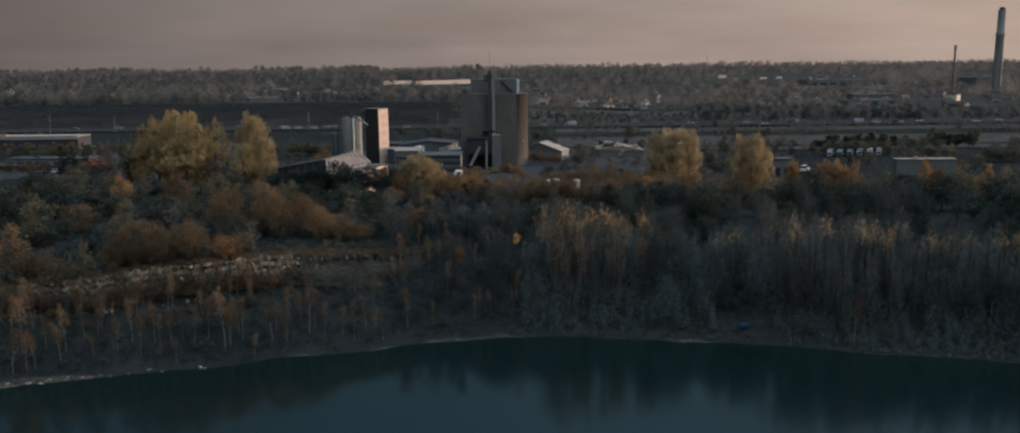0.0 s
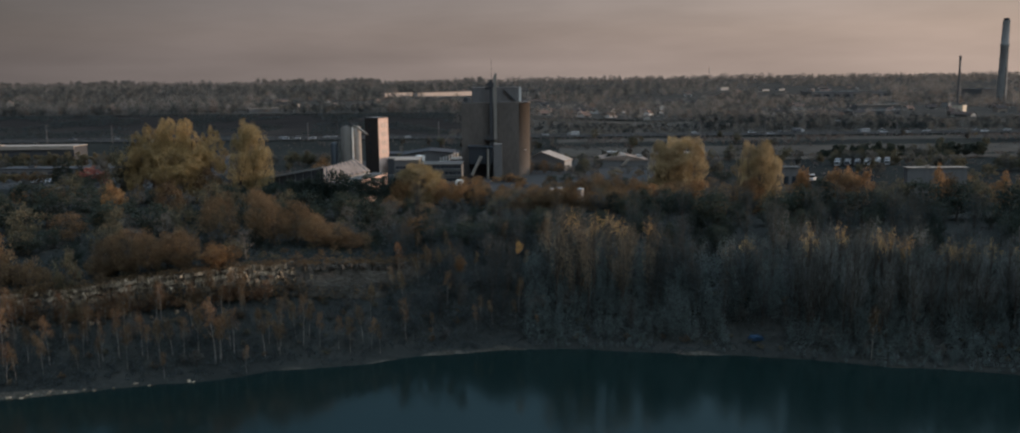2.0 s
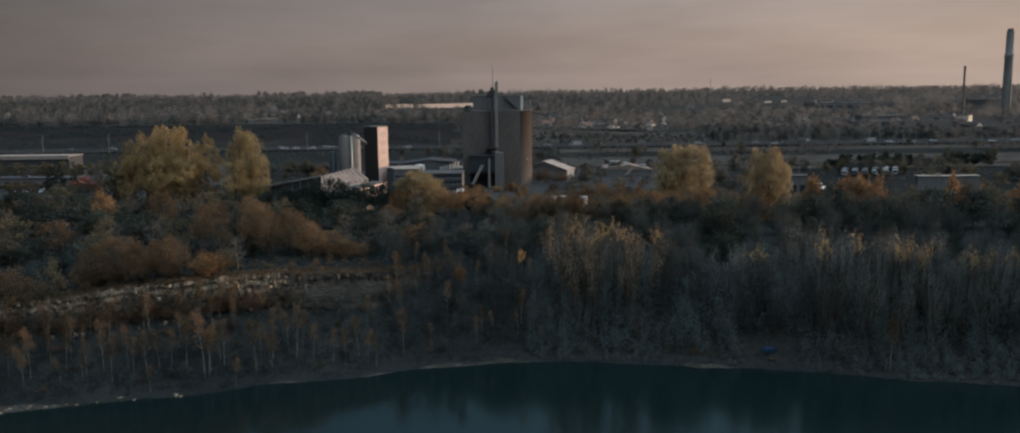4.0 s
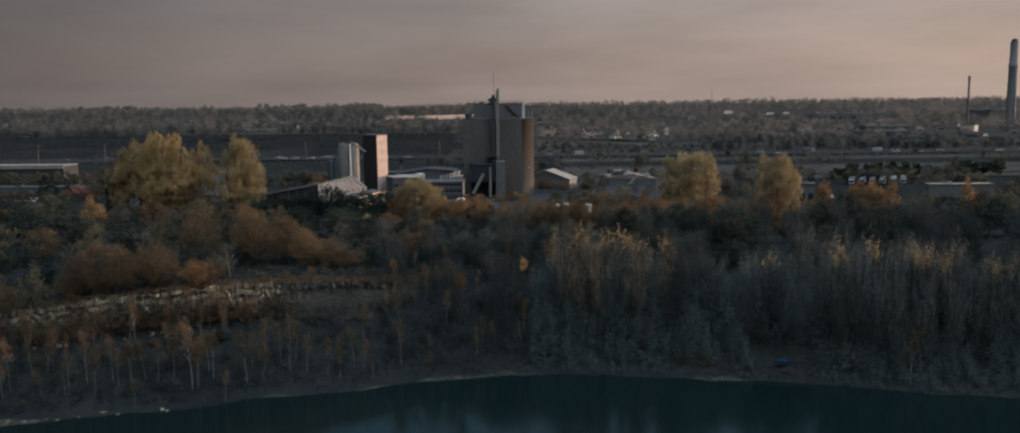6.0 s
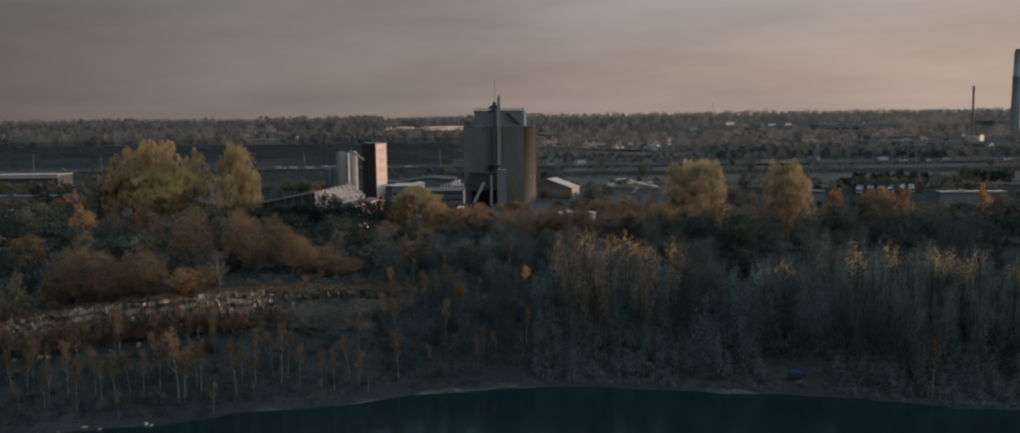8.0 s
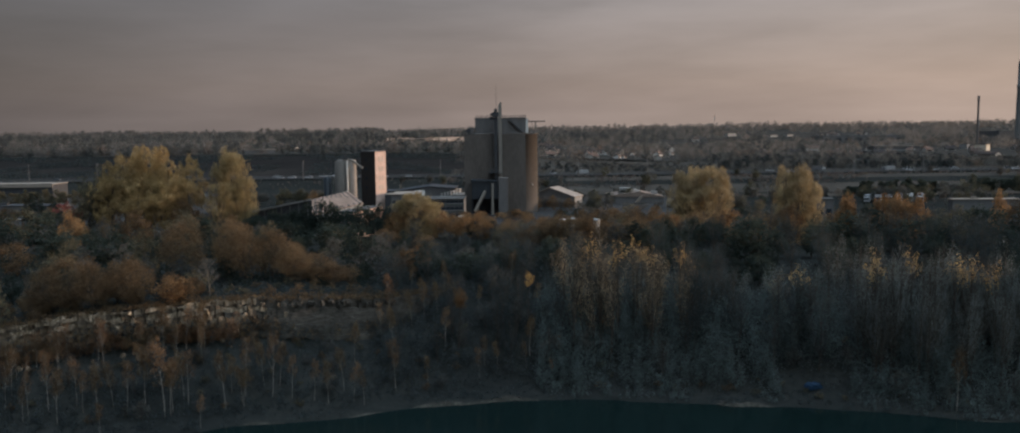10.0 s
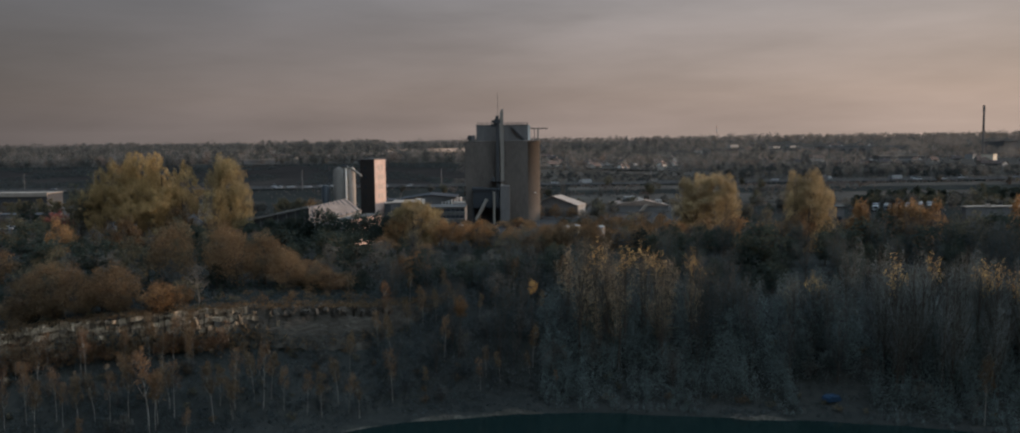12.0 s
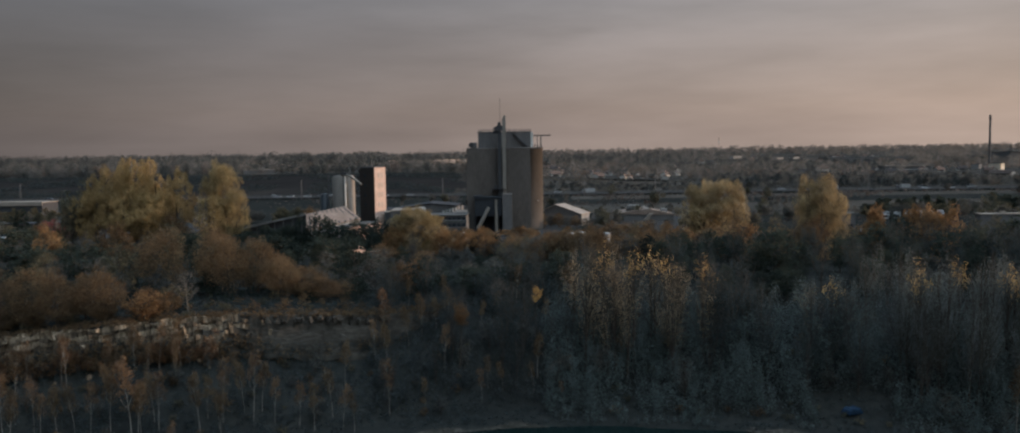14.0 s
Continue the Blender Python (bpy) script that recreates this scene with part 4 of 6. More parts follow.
def wood(h, r, limbs, reach, rnd, start=0.3, up=0.6, lean=0.03, twigs=2):
    """A tapered trunk with limbs, and the limbs' ends."""
    me, ends = Mesh(), []
    bend = rnd.normal(size=2) * lean * h
    spine = [Vector((bend[0] * t * t, bend[1] * t * t, h * t)) for t in (0, 0.25, 0.5, 0.75, 1.0)]
    me.tube([spine[0] - Vector((0, 0, 1.2)), *spine[1:]], [r * 1.25, r * 0.8, r * 0.6, r * 0.35, r * 0.08], 6)
    for i in range(limbs):
        t = start + (0.95 - start) * (i + rnd.uniform(0, 0.8)) / limbs
        base = Vector((bend[0] * t * t, bend[1] * t * t, h * t))
        ang = i * 2.4 + rnd.uniform(-0.5, 0.5)
        n = reach * (1.1 - t * 0.7) * rnd.uniform(0.7, 1.15)
        tip = base + Vector((math.cos(ang) * n, math.sin(ang) * n, n * up * rnd.uniform(0.6, 1.3)))
        tip.z = min(tip.z, h * rnd.uniform(0.93, 1.02))
        mid = base.lerp(tip, 0.5) + Vector((0, 0, -0.05 * n))
        rr = r * 0.42 * (1.1 - t)
        me.tube([base, mid, tip], [rr + 0.03, rr * 0.6 + 0.02, 0.02], 4, caps=False)
        ends.append(tip)
        for _ in range(twigs):
            q = base.lerp(tip, rnd.uniform(0.4, 0.9))
            e = q + Vector((*rnd.normal(size=2) * n * 0.3, abs(rnd.normal()) * n * 0.3))
            e.z = min(e.z, h * 1.02)
            me.tube([q, e], [rr * 0.35 + 0.015, 0.012], 3, caps=False)
            ends.append(e)
    return me, ends


def crown_points(n, rx, rz, z0, rnd, top=0.5, hollow=0.5):
    """Clump centres in an uneven egg-shaped crown."""
    out = []
    while len(out) < n:
        d = rnd.normal(size=3)
        d /= np.linalg.norm(d)
        k = rnd.uniform(hollow, 1) * (0.82 + 0.3 * noise.noise(Vector(d * 1.7) + Vector((n, rx, 0))))
        w = 1 - top * max(0, d[2]) ** 2 * 0.6
        out.append((d[0] * rx * k * w, d[1] * rx * k * w, z0 + d[2] * rz * k))
    return out


LIBRARY = {}


def species(key, name, label, category, build, variants):
    LIBRARY[key] = []
    for i in range(variants):
        rnd = np.random.default_rng(sum(map(ord, key)) * 10 + i)
        trunk, bark, quad, leaf = build(rnd)
        root = thing(name, label, category, at=pose(0, 0, -400))
        part("trunk", trunk, bark, root)
        part("crown", cloud_mesh("crown", quad, leaf), leaf, root)
        LIBRARY[key].append(root)


def broad(h, rx, mat, clumps, per, size, clump=0.22, low=0.22, hollow=0.45):
    def build(rnd):
        trunk, ends = wood(h * 0.8, h * 0.022, 9, rx * 0.8, rnd, 0.2)
        rz = h * (1 - low) / 2
        pts = crown_points(clumps, rx, rz, h * low + rz, rnd, hollow=hollow)
        rr = rnd.uniform(0.7, 1.3, len(pts)) * rx * clump
        return trunk, M_BARK, leaf_cloud(pts, rr, per, size, rnd, 0.8), mat
    return build


def lobed(h, rx, mat, lobes, clumps, per, size, low=0.05):
    """A crown of rounded billows with dark gaps between them."""
    def build(rnd):
        trunk, ends = wood(h * 0.8, h * 0.022, 9, rx * 0.8, rnd, 0.2)
        rz = h * (1 - low) / 2
        pts, rr = [], []
        for c in crown_points(lobes, rx * 0.86, rz * 0.9, h * low + rz, rnd, hollow=0.62):
            big = rx * rnd.uniform(0.24, 0.40)
            for p in crown_points(clumps, big, big * 0.85, 0, rnd, top=0.2, hollow=0.55):
                pts.append((c[0] + p[0], c[1] + p[1], max(h * 0.03, min(h * 0.99, c[2] + p[2]))))
                rr.append(big * 0.26 * rnd.uniform(0.7, 1.3))
        return trunk, M_BARK, leaf_cloud(pts, rr, per, size, rnd, 0.9), mat
    return build


def upright(h, rx, mat, stems, per, size, low=0.15, bark=None, sparse=1.0, thin=1.0):
    """Poplars: many steep leaders."""
    def build(rnd):
        trunk, ends = wood(h * 0.96, h * 0.012, 12, rx, rnd, 0.2, 2.6, 0.015, 2)
        pts, rr = [], []
        for i in range(stems):
            a, k = rnd.uniform(0, 6.28), math.sqrt(rnd.uniform(0, 1))
            x, y = math.cos(a) * rx * k, math.sin(a) * rx * k
            z1 = h * (1 - 0.25 * k * k) * rnd.uniform(0.86, 1.02)
            z0 = h * (low + 0.2 * rnd.uniform())
            m = max(3, int((z1 - z0) / 1.6 * sparse))
            for j in range(m):
                t = (j + rnd.uniform()) / m
                pts.append((x * (0.35 + 0.65 * t), y * (0.35 + 0.65 * t), z0 + (z1 - z0) * t))
                rr.append((rx * 0.22 * (1.1 - 0.6 * t) + 0.25) * thin)
            if i < 4:
                trunk.tube([(0, 0, z0 * 0.6), (x * 0.6, y * 0.6, (z0 + z1) / 2), (x, y, z1)], [0.12, 0.07, 0.02], 3, caps=False)
        return trunk, bark or M_BARK, leaf_cloud(pts, rr, per, size, rnd, 1.5), mat
    return build


def dome(h, rx, mat, clumps, per, size):
    """A close rounded crown on steep leaders, leafy to the ground."""
    def build(rnd):
        trunk, ends = wood(h * 0.9, h * 0.016, 10, rx, rnd, 0.1, 2.2, 0.01, 2)
        lead = rnd.uniform(0, 6.28, 13)
        pts, rr = [], []
        for i in range(clumps):
            t = rnd.uniform(0.02, 1) if i % 5 else rnd.uniform(0.86, 1)
            j = int(rnd.integers(13))
            a = lead[j] + rnd.normal() * 0.16
            w = rx * (math.sqrt(max(0.0, 1 - abs((t - 0.42) / 0.6) ** 3.2)) * rnd.uniform(0.5, 1.0) if i % 5 else 0.58 * math.sqrt(rnd.uniform())) * (0.9 + 0.14 * math.sin(j * 2.3))
            pts.append((math.cos(a) * w, math.sin(a) * w, h * (0.02 + 0.95 * t) * (0.95 + 0.05 * math.cos(j))))
            rr.append(rx * 0.15 * rnd.uniform(0.7, 1.3))
        return trunk, M_BARK, leaf_cloud(pts, rr, per, size, rnd, 1.5), mat
    return build


def conifer(h, rx, mat, tiers, per, size):
    def build(rnd):
        trunk, ends = wood(h * 0.98, h * 0.016, 6, rx * 0.5, rnd, 0.2, 0.1)
        pts, rr = [], []
        for i in range(tiers):
            t = i / tiers
            w = rx * (1 - t) ** 0.8 + 0.2
            for j in range(max(3, int(9 * (1 - t)))):
                a = rnd.uniform(0, 6.28)
                pts.append((math.cos(a) * w * 0.75, math.sin(a) * w * 0.75, h * (0.1 + 0.9 * t)))
                rr.append(0.35 * w + 0.25)
        return trunk, M_BARK, leaf_cloud(pts, rr, per, size, rnd, 0.6), mat
    return build


def birch(h, mat):
    def build(rnd):
        trunk, ends = wood(h, h * 0.0072, 14, h * 0.14, rnd, 0.42, 1.8, 0.09, 2)
        ends = [e for e in ends if rnd.uniform() < 0.75]
        return trunk, M_BIRCH, leaf_cloud([tuple(e) for e in ends], rnd.uniform(0.4, 1.0, len(ends)), 17, 0.19, rnd, 1.5), mat
    return build


def bare(h, rx):
    def build(rnd):
        trunk, ends = wood(h, h * 0.018, 16, rx, rnd, 0.25, 0.9, 0.03, 6)
        return trunk, M_PALEBARK, leaf_cloud([tuple(e) for e in ends], [0.7] * len(ends), 9, 0.12, rnd), M_TWIG
    return build


species("lime", "yellow_tree", "broad yellow-leaved tree lit by low sun", "tree", lobed(30, 14, M_LIME, 26, 14, 20, 0.36), 2)
species("goldpop", "golden_poplar", "golden-leaved upright poplar in low sun", "tree", dome(21, 6.5, M_GOLD, 220, 22, 0.24), 2)
species("oldgold", "golden_willow", "wispy old-gold tree with upright branches", "tree", dome(22, 7, M_OLDGOLD, 190, 17, 0.28), 2)
species("mound", "spreading_tree", "large spreading russet tree with fine dense twigs", "tree", broad(15, 8, M_RUST, 130, 26, 0.27, clump=0.24, low=0.0, hollow=0.65), 3)
species("high", "amber_tree", "single amber crown above the dark wood", "tree", broad(18, 3.2, M_AMBER, 40, 22, 0.24, clump=0.3, low=0.6), 1)
species("spark", "yellow_sapling", "single bright yellow crown above the dark wood", "tree", broad(18, 3.2, M_TIP, 26, 16, 0.24, clump=0.3, low=0.74), 1)
species("rust", "rust_tree", "round rust-brown autumn tree", "tree", broad(12, 7, M_RUST, 80, 12, 0.42, clump=0.26, low=0.0, hollow=0.6), 3)
species("amber", "amber_tree", "amber and orange autumn tree", "tree", broad(11, 5.0, M_AMBER, 50, 20, 0.32, clump=0.27, low=0.04, hollow=0.5), 3)
species("olive", "olive_tree", "dull olive-brown tree losing its leaves", "tree", broad(12, 5.5, M_OLIVE, 46, 10, 0.45, clump=0.27, low=0.02, hollow=0.55), 3)
species("pine", "pine_tree", "dark green pine with a rounded crown", "tree", broad(11, 4.8, M_PINE, 54, 9, 0.49, clump=0.27, low=0.02, hollow=0.55), 2)
species("spruce", "spruce_tree", "narrow dark green spruce beside a depot", "tree", conifer(13, 3.0, M_PINE, 13, 12, 0.4), 1)
species("twig", "bare_tree", "grey-brown tree with almost bare twigs", "tree", broad(13, 5.4, M_TWIG, 46, 9, 0.41, clump=0.27, low=0.05), 2)
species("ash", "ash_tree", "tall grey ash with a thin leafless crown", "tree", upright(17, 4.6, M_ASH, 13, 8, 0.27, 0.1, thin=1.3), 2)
# darkened copy of the ash: the wood's shade is in the twig colour
species("dimash", "ash_tree", "leafless ash with the wood's shade put into its dark twigs", "tree", upright(17, 4.6, M_BRUSH, 13, 8, 0.27, 0.1, thin=1.3), 2)
species("aspen", "tall_aspen", "tall slender aspen with thin grey-brown twigs", "tree", upright(27, 4.6, M_ASPEN, 14, 5, 0.22, 0.36, thin=1.15), 3)
species("greyaspen", "grey_aspen", "tall slender aspen with unlit grey put into its bare twigs", "tree", upright(27, 4.6, M_UNLITTWIG, 15, 7, 0.21, 0.2, thin=1.25), 2)
species("aspengold", "golden_aspen", "tall aspen with gold leaves at the tips", "tree", upright(27, 4.4, M_TIP, 12, 4, 0.23, 0.66, sparse=0.9, thin=0.9), 2)
species("birch", "birch_tree", "slender white-stemmed birch with sparse amber leaves", "tree", birch(14, M_RUSSET), 4)
species("birchrust", "rusty_birch", "slender birch with rusty leaves on the bank", "tree", birch(12, M_RUST), 3)
species("bush", "bush", "low rusty-brown bush on the quarry slope", "bush", broad(4.5, 3.2, M_RUST, 24, 9, 0.28, low=0.0), 2)
species("shrub", "shrub", "low dark olive shrub on the quarry slope", "shrub", broad(4.0, 3.2, M_OLIVE, 24, 9, 0.28, low=0.0), 2)
species("bareone", "leafless_tree", "small leafless tree with pale branches", "tree", bare(11, 4.5), 1)
species("red", "red_tree", "small tree in dark red leaf", "tree", broad(9, 4.5, M_RED, 50, 18, 0.36, low=0.05), 1)

USED = set()


def plant(key, x, y, size=1.0, rnd=random, sink=0.15, wide=1.0):
    src = rnd.choice(LIBRARY[key])
    m = pose(x, y, ground(x, y) - sink, rnd.uniform(-3, 3), rnd.uniform(-3, 3), rnd.uniform(0, 360)) @ Matrix.Diagonal((size * wide, size * wide, size, 1))
    if src.name not in USED:
        USED.add(src.name)
        src.matrix_basis = m
        return src
    t = copy_thing(src, Matrix())
    t.matrix_basis = m
    return t


tr = random.Random(11)
# trees that stand out: kind, x, y, height of the top, width of the crown
BUILT = {"lime": (30, 28), "goldpop": (21, 13), "oldgold": (22, 14), "ash": (17, 9.2), "dimash": (17, 9.2), "mound": (15, 16), "rust": (12, 14), "amber": (11, 10), "olive": (12, 11), "pine": (11, 9.6), "twig": (13, 10.8), "aspen": (27, 8.4), "greyaspen": (27, 8.4), "aspengold": (27, 8.8), "birch": (14, 5), "birchrust": (12, 4.5)}


def plant_to(key, x, y, top, width, rnd):
    h0, w0 = BUILT[key]
    size = max(4.0, top - ground(x, y)) / h0
    return plant(key, x, y, size, rnd, wide=width * 1.1 / w0 / size)


for key, x, y, top, width in (
    ("mound", -85, 328, 12.2, 14.7),
    ("mound", -78, 332, 11.0, 14.4),
    ("mound", -72, 336, 5.0, 9.7),
    ("mound", -70, 327, 6.2, 13.0),
    ("mound", -64, 331, 2.4, 13.0),
    ("mound", -58, 330, -1.6, 11.0),
    ("mound", -91, 336, 13.4, 13.0),
    ("mound", -113, 300, 4.6, 13.0),
    ("mound", -130, 296, 4.4, 13.0),
    ("mound", -106, 330, 14.3, 16.7),
    ("olive", -119, 335, 10.6, 11.1),
    ("mound", -123, 294, 7.7, 13.2),
    ("mound", -116, 292, 7.1, 11.6),
    ("mound", -107, 296, 6.8, 14.1),
    ("amber", -96, 295, 1.6, 12.0),
    ("olive", -138, 283, 4.3, 10.2),
    ("rust", -159, 282, 8.9, 13.4),
    ("rust", -148, 282, 1.0, 10.2),
    ("olive", -183, 345, 9.5, 15.4),
    ("rust", -170, 350, 4.8, 15.2),
    ("pine", -165, 378, 5.5, 18.0),
    ("amber", -170, 391, 11.4, 11.3),
    ("pine", -196, 385, 6.8, 16.7),
    ("pine", -142, 360, 7.2, 16.6),
    ("pine", -205, 370, 8.4, 17.6),
    ("pine", -185, 400, 9.0, 17.3),
    ("rust", -107, 385, 9.0, 15.6),
    ("pine", -85, 385, 6.5, 19.4),
    ("pine", -72, 390, 7.1, 16.9),
    ("pine", -55, 359, 8.3, 14.5),
    ("rust", -64, 330, -2.2, 11.0),
    ("rust", -56, 340, -3.4, 12.3),
    ("olive", -64, 350, 1.1, 14.1),
    ("twig", -46, 345, 5.1, 13.9),
    ("rust", -39, 350, 0.9, 11.1),
    ("pine", -99, 350, 6.2, 15.2),
    ("pine", -175, 330, 0.1, 13.3),
    ("olive", -146, 330, 3.5, 13.3),
    ("rust", -149, 400, 10.4, 15.0),
    ("olive", -135, 410, 9.7, 15.4),
    ("pine", -225, 430, 8.8, 17.4),
    ("olive", -215, 440, 9.5, 17.8),
    ("pine", -216, 360, 9.8, 17.1),
    ("pine", -185, 300, 6.7, 14.3),
    ("olive", -94, 310, 0.5, 8.9),
    ("pine", -31, 345, 1.6, 14.9),
    ("pine", -16, 340, 1.3, 14.7),
    ("pine", -3, 340, 2.1, 14.7),
    ("pine", 10, 345, 2.7, 14.9),
    ("goldpop", -47, 455, 10.0, 20.4),
    ("amber", -55, 452, 4.5, 13.0),
    ("amber", -35, 450, 3.2, 13.0),
    ("amber", -25, 445, 3.1, 11.6),
    ("amber", -15, 440, 1.0, 11.4),
    ("rust", -57, 430, -1.4, 13.7),
    ("rust", -39, 419, -3.1, 13.3),
    ("rust", -4, 430, 0.3, 12.4),
    ("rust", 7, 425, 0.8, 13.5),
    ("amber", -35, 360, 1.4, 10.4),
    ("rust", 36, 425, 1.2, 11.0),
    ("rust", 46, 420, 2.9, 13.3),
    ("amber", 61, 430, 4.7, 13.7),
    ("rust", 72, 420, 5.7, 15.2),
    ("amber", 87, 425, 6.2, 15.3),
    ("amber", 92, 400, 8.0, 12.7),
    # a rust tree; the wood's shade is put in as dark pine
    ("pine", 77, 351, 12.0, 14.7),
    ("rust", 101, 400, 7.9, 12.7),
    ("amber", 124, 395, 11.7, 11.4),
    ("pine", 132, 392, 9.8, 14.0),
    ("rust", 144, 396, 13.0, 13.2),
    ("amber", 150, 394, 13.6, 12.1),
    ("olive", 161, 385, 10.8, 14.2),
    ("pine", 171, 382, 11.6, 15.8),
    ("rust", 183, 385, 11.6, 12.2),
    ("olive", 192, 380, 12.4, 14.7),
    ("amber", 203, 382, 12.4, 10.1),
    ("olive", 214, 380, 13.2, 14.7),
    ("pine", 228, 380, 13.4, 15.7),
    ("olive", 154, 380, 9.7, 13.7),
    ("pine", 182, 375, 9.5, 15.5),
    ("olive", 111, 385, 7.9, 13.9),
    ("pine", 120, 376, 8.0, 16.0),
    ("pine", 142, 372, 8.4, 16.0),
    ("pine", 200, 368, 9.0, 16.0),
):
    plant_to(key, x, y, top, width, tr)
# the great yellow trees and the golden poplars
for key, x, y, top, width in (
    # the two olive trees put the shaded left flank into leaf colour
    ("olive", -203, 476, 22, 16), ("olive", -199, 480, 27, 18), ("lime", -188, 482, 36.0, 25), ("lime", -176, 480, 38.8, 27), ("lime", -165, 479, 38.5, 25),
    ("lime", -157, 480, 34.5, 20), ("lime", -191, 472, 23, 20), ("lime", -178, 470, 25, 24), ("lime", -166, 470, 21, 22), ("rust", -155, 468, 10, 16),
    ("oldgold", -139, 482, 32.0, 17), ("oldgold", -143, 480, 25.5, 11), ("oldgold", -133.5, 481, 29, 15), ("oldgold", -130, 478, 19, 12), ("oldgold", -140, 474, 17, 20), ("oldgold", -132, 474, 12, 16),
):
    plant_to(key, x, y, top, width * 1.08, tr)
for x, y, top, width in ((83, 511, 16.4, 12), (91, 512, 18.0, 13), (98.5, 510, 18.9, 16), (87, 508, 12.0, 15), (102, 507, 13.0, 13), (95, 503, 9.3, 20), (84, 504, 6.3, 15), (107, 412, 22.6, 11), (114, 413, 23.2, 12), (110.5, 410, 18.5, 15), (105.5, 409, 15.5, 8), (117, 410, 16.3, 8), (111, 406, 12.2, 16)):
    plant_to("goldpop", x, y, top + 0.5, width * (1.2 if y > 450 else 1.0), tr)
plant("high", -18, 303, 1.0, tr, wide=0.9)
plant("spark", 2, 309, 1.0, tr, wide=0.6)
plant("bareone", -89, 306, 1.0, tr)
for i, (x, y, top) in enumerate((
    (15, 308, 11.2), (19, 306, 11.0), (23, 310, 10.8), (27, 304, 10.6), (32, 308, 9.2), (36, 304, 8.9), (40, 308, 6.4), (45, 305, 7.3),
    (48, 304, 5.8), (51, 300, 4.3), (56, 304, 2.8), (59, 302, 1.6), (71, 298, 1.1), (76, 300, 1.5), (79, 296, 0.9), (90, 290, 6.7),
    (93, 288, 7.8), (97, 292, 8.0), (99, 286, 8.3), (104, 290, 8.3), (106, 284, 7.5), (110, 288, 8.5), (113, 286, 6.1), (116, 283, 7.6),
    (121, 286, 6.0), (122, 281, 6.2), (130, 282, 2.6), (133, 280, 3.8), (137, 283, 1.9), (139, 280, 3.7), (142, 279, 4.3), (147, 282, 2.8),
    (151, 278, 4.0), (155, 280, 3.1), (160, 278, 3.9), (168, 280, 4.5),
)):
    # right of x 88 the unlit grey copy, in the gap the darkened ash
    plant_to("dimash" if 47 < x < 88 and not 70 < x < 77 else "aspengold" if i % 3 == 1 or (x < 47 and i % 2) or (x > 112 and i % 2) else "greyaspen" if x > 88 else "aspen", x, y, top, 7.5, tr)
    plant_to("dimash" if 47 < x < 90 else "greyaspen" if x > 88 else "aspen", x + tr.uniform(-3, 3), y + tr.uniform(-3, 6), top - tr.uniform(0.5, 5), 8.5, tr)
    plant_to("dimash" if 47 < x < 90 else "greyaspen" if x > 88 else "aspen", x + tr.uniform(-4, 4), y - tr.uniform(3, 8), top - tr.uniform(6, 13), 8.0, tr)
for i, (x, y, h) in enumerate((
    (-144, 249, 13.5), (-141, 251, 12.1), (-139, 252, 10.5), (-134, 261, 14.1), (-135, 259, 10.8), (-116, 266, 14.4), (-104, 266, 13.1), (-88, 267, 19.3),
    (-87, 268, 14.1), (-98, 269, 11.6), (-100, 258, 7.1), (-78, 263, 8.0), (-75, 273, 13.8), (-65, 280, 16.6), (-68, 283, 12.3), (-54, 279, 11.1),
    (-50, 277, 11.0), (-44, 280, 10.1), (-41, 278, 9.0), (-110, 268, 12.6), (-126, 265, 11.5), (-120, 264, 10.5), (-94, 270, 14.6), (-84, 272, 13.8),
    (-72, 277, 10.0), (-60, 280, 11.1), (-26, 292, 7.4), (-12, 294, 8.5), (1, 299, 7.6), (8, 294, 6.4), (106, 268, 15.5),
)):
    plant("birch" if i % 2 else "birchrust", x, y, h / (14 if i % 2 else 12), tr)
for x, y, s in ((-289, 585, 1.35), (-283, 582, 1.5), (-277, 586, 1.25), (-293, 588, 1.1)):
    plant("spruce", x, y, s, tr)
plant("red", -266, 576, 1.5, tr)
plant("red", -259, 578, 1.1, tr)
for x in (-306, -300, -272, -255):
    plant("rust", x, 574 + tr.uniform(-3, 3), 0.85, tr)
plant_to("rust", -116, 560, 6.5, 15, tr)
for x, y, s in ((-99, 478, 0.9), (-92, 474, 1.0), (-106, 476, 0.85), (-84, 476, 0.8), (-112, 480, 0.8), (-78, 472, 0.75)):
    plant_to("pine", x, y, 2.5 * s - 2.5, 11 * s, tr)


def scatter(n, x0, x1, d0, d1, keys, sizes, gap, rnd, keep=None, taken=None):
    """Trees between two distances from the water, no two closer than gap."""
    taken = [] if taken is None else taken
    made = tries = 0
    while made < n and tries < n * 30:
        tries += 1
        x = rnd.uniform(x0, x1)
        y = shore(x) + rnd.uniform(d0, d1)
        if keep and not keep(x, y):
            continue
        if any((x - a) ** 2 + (y - b) ** 2 < gap * gap for a, b in taken):
            continue
        taken.append((x, y))
        plant(rnd.choice(keys), x, y, rnd.uniform(*sizes), rnd)
        made += 1
    return taken


# below the cliff: birches on the bank
TAKEN = []
scatter(46, -175, -20, 10, 40, ("birch", "birchrust", "birchrust"), (0.55, 1.2), 3.0, tr, keep=lambda x, y: y < cliff(x)[0] - 4, taken=TAKEN)
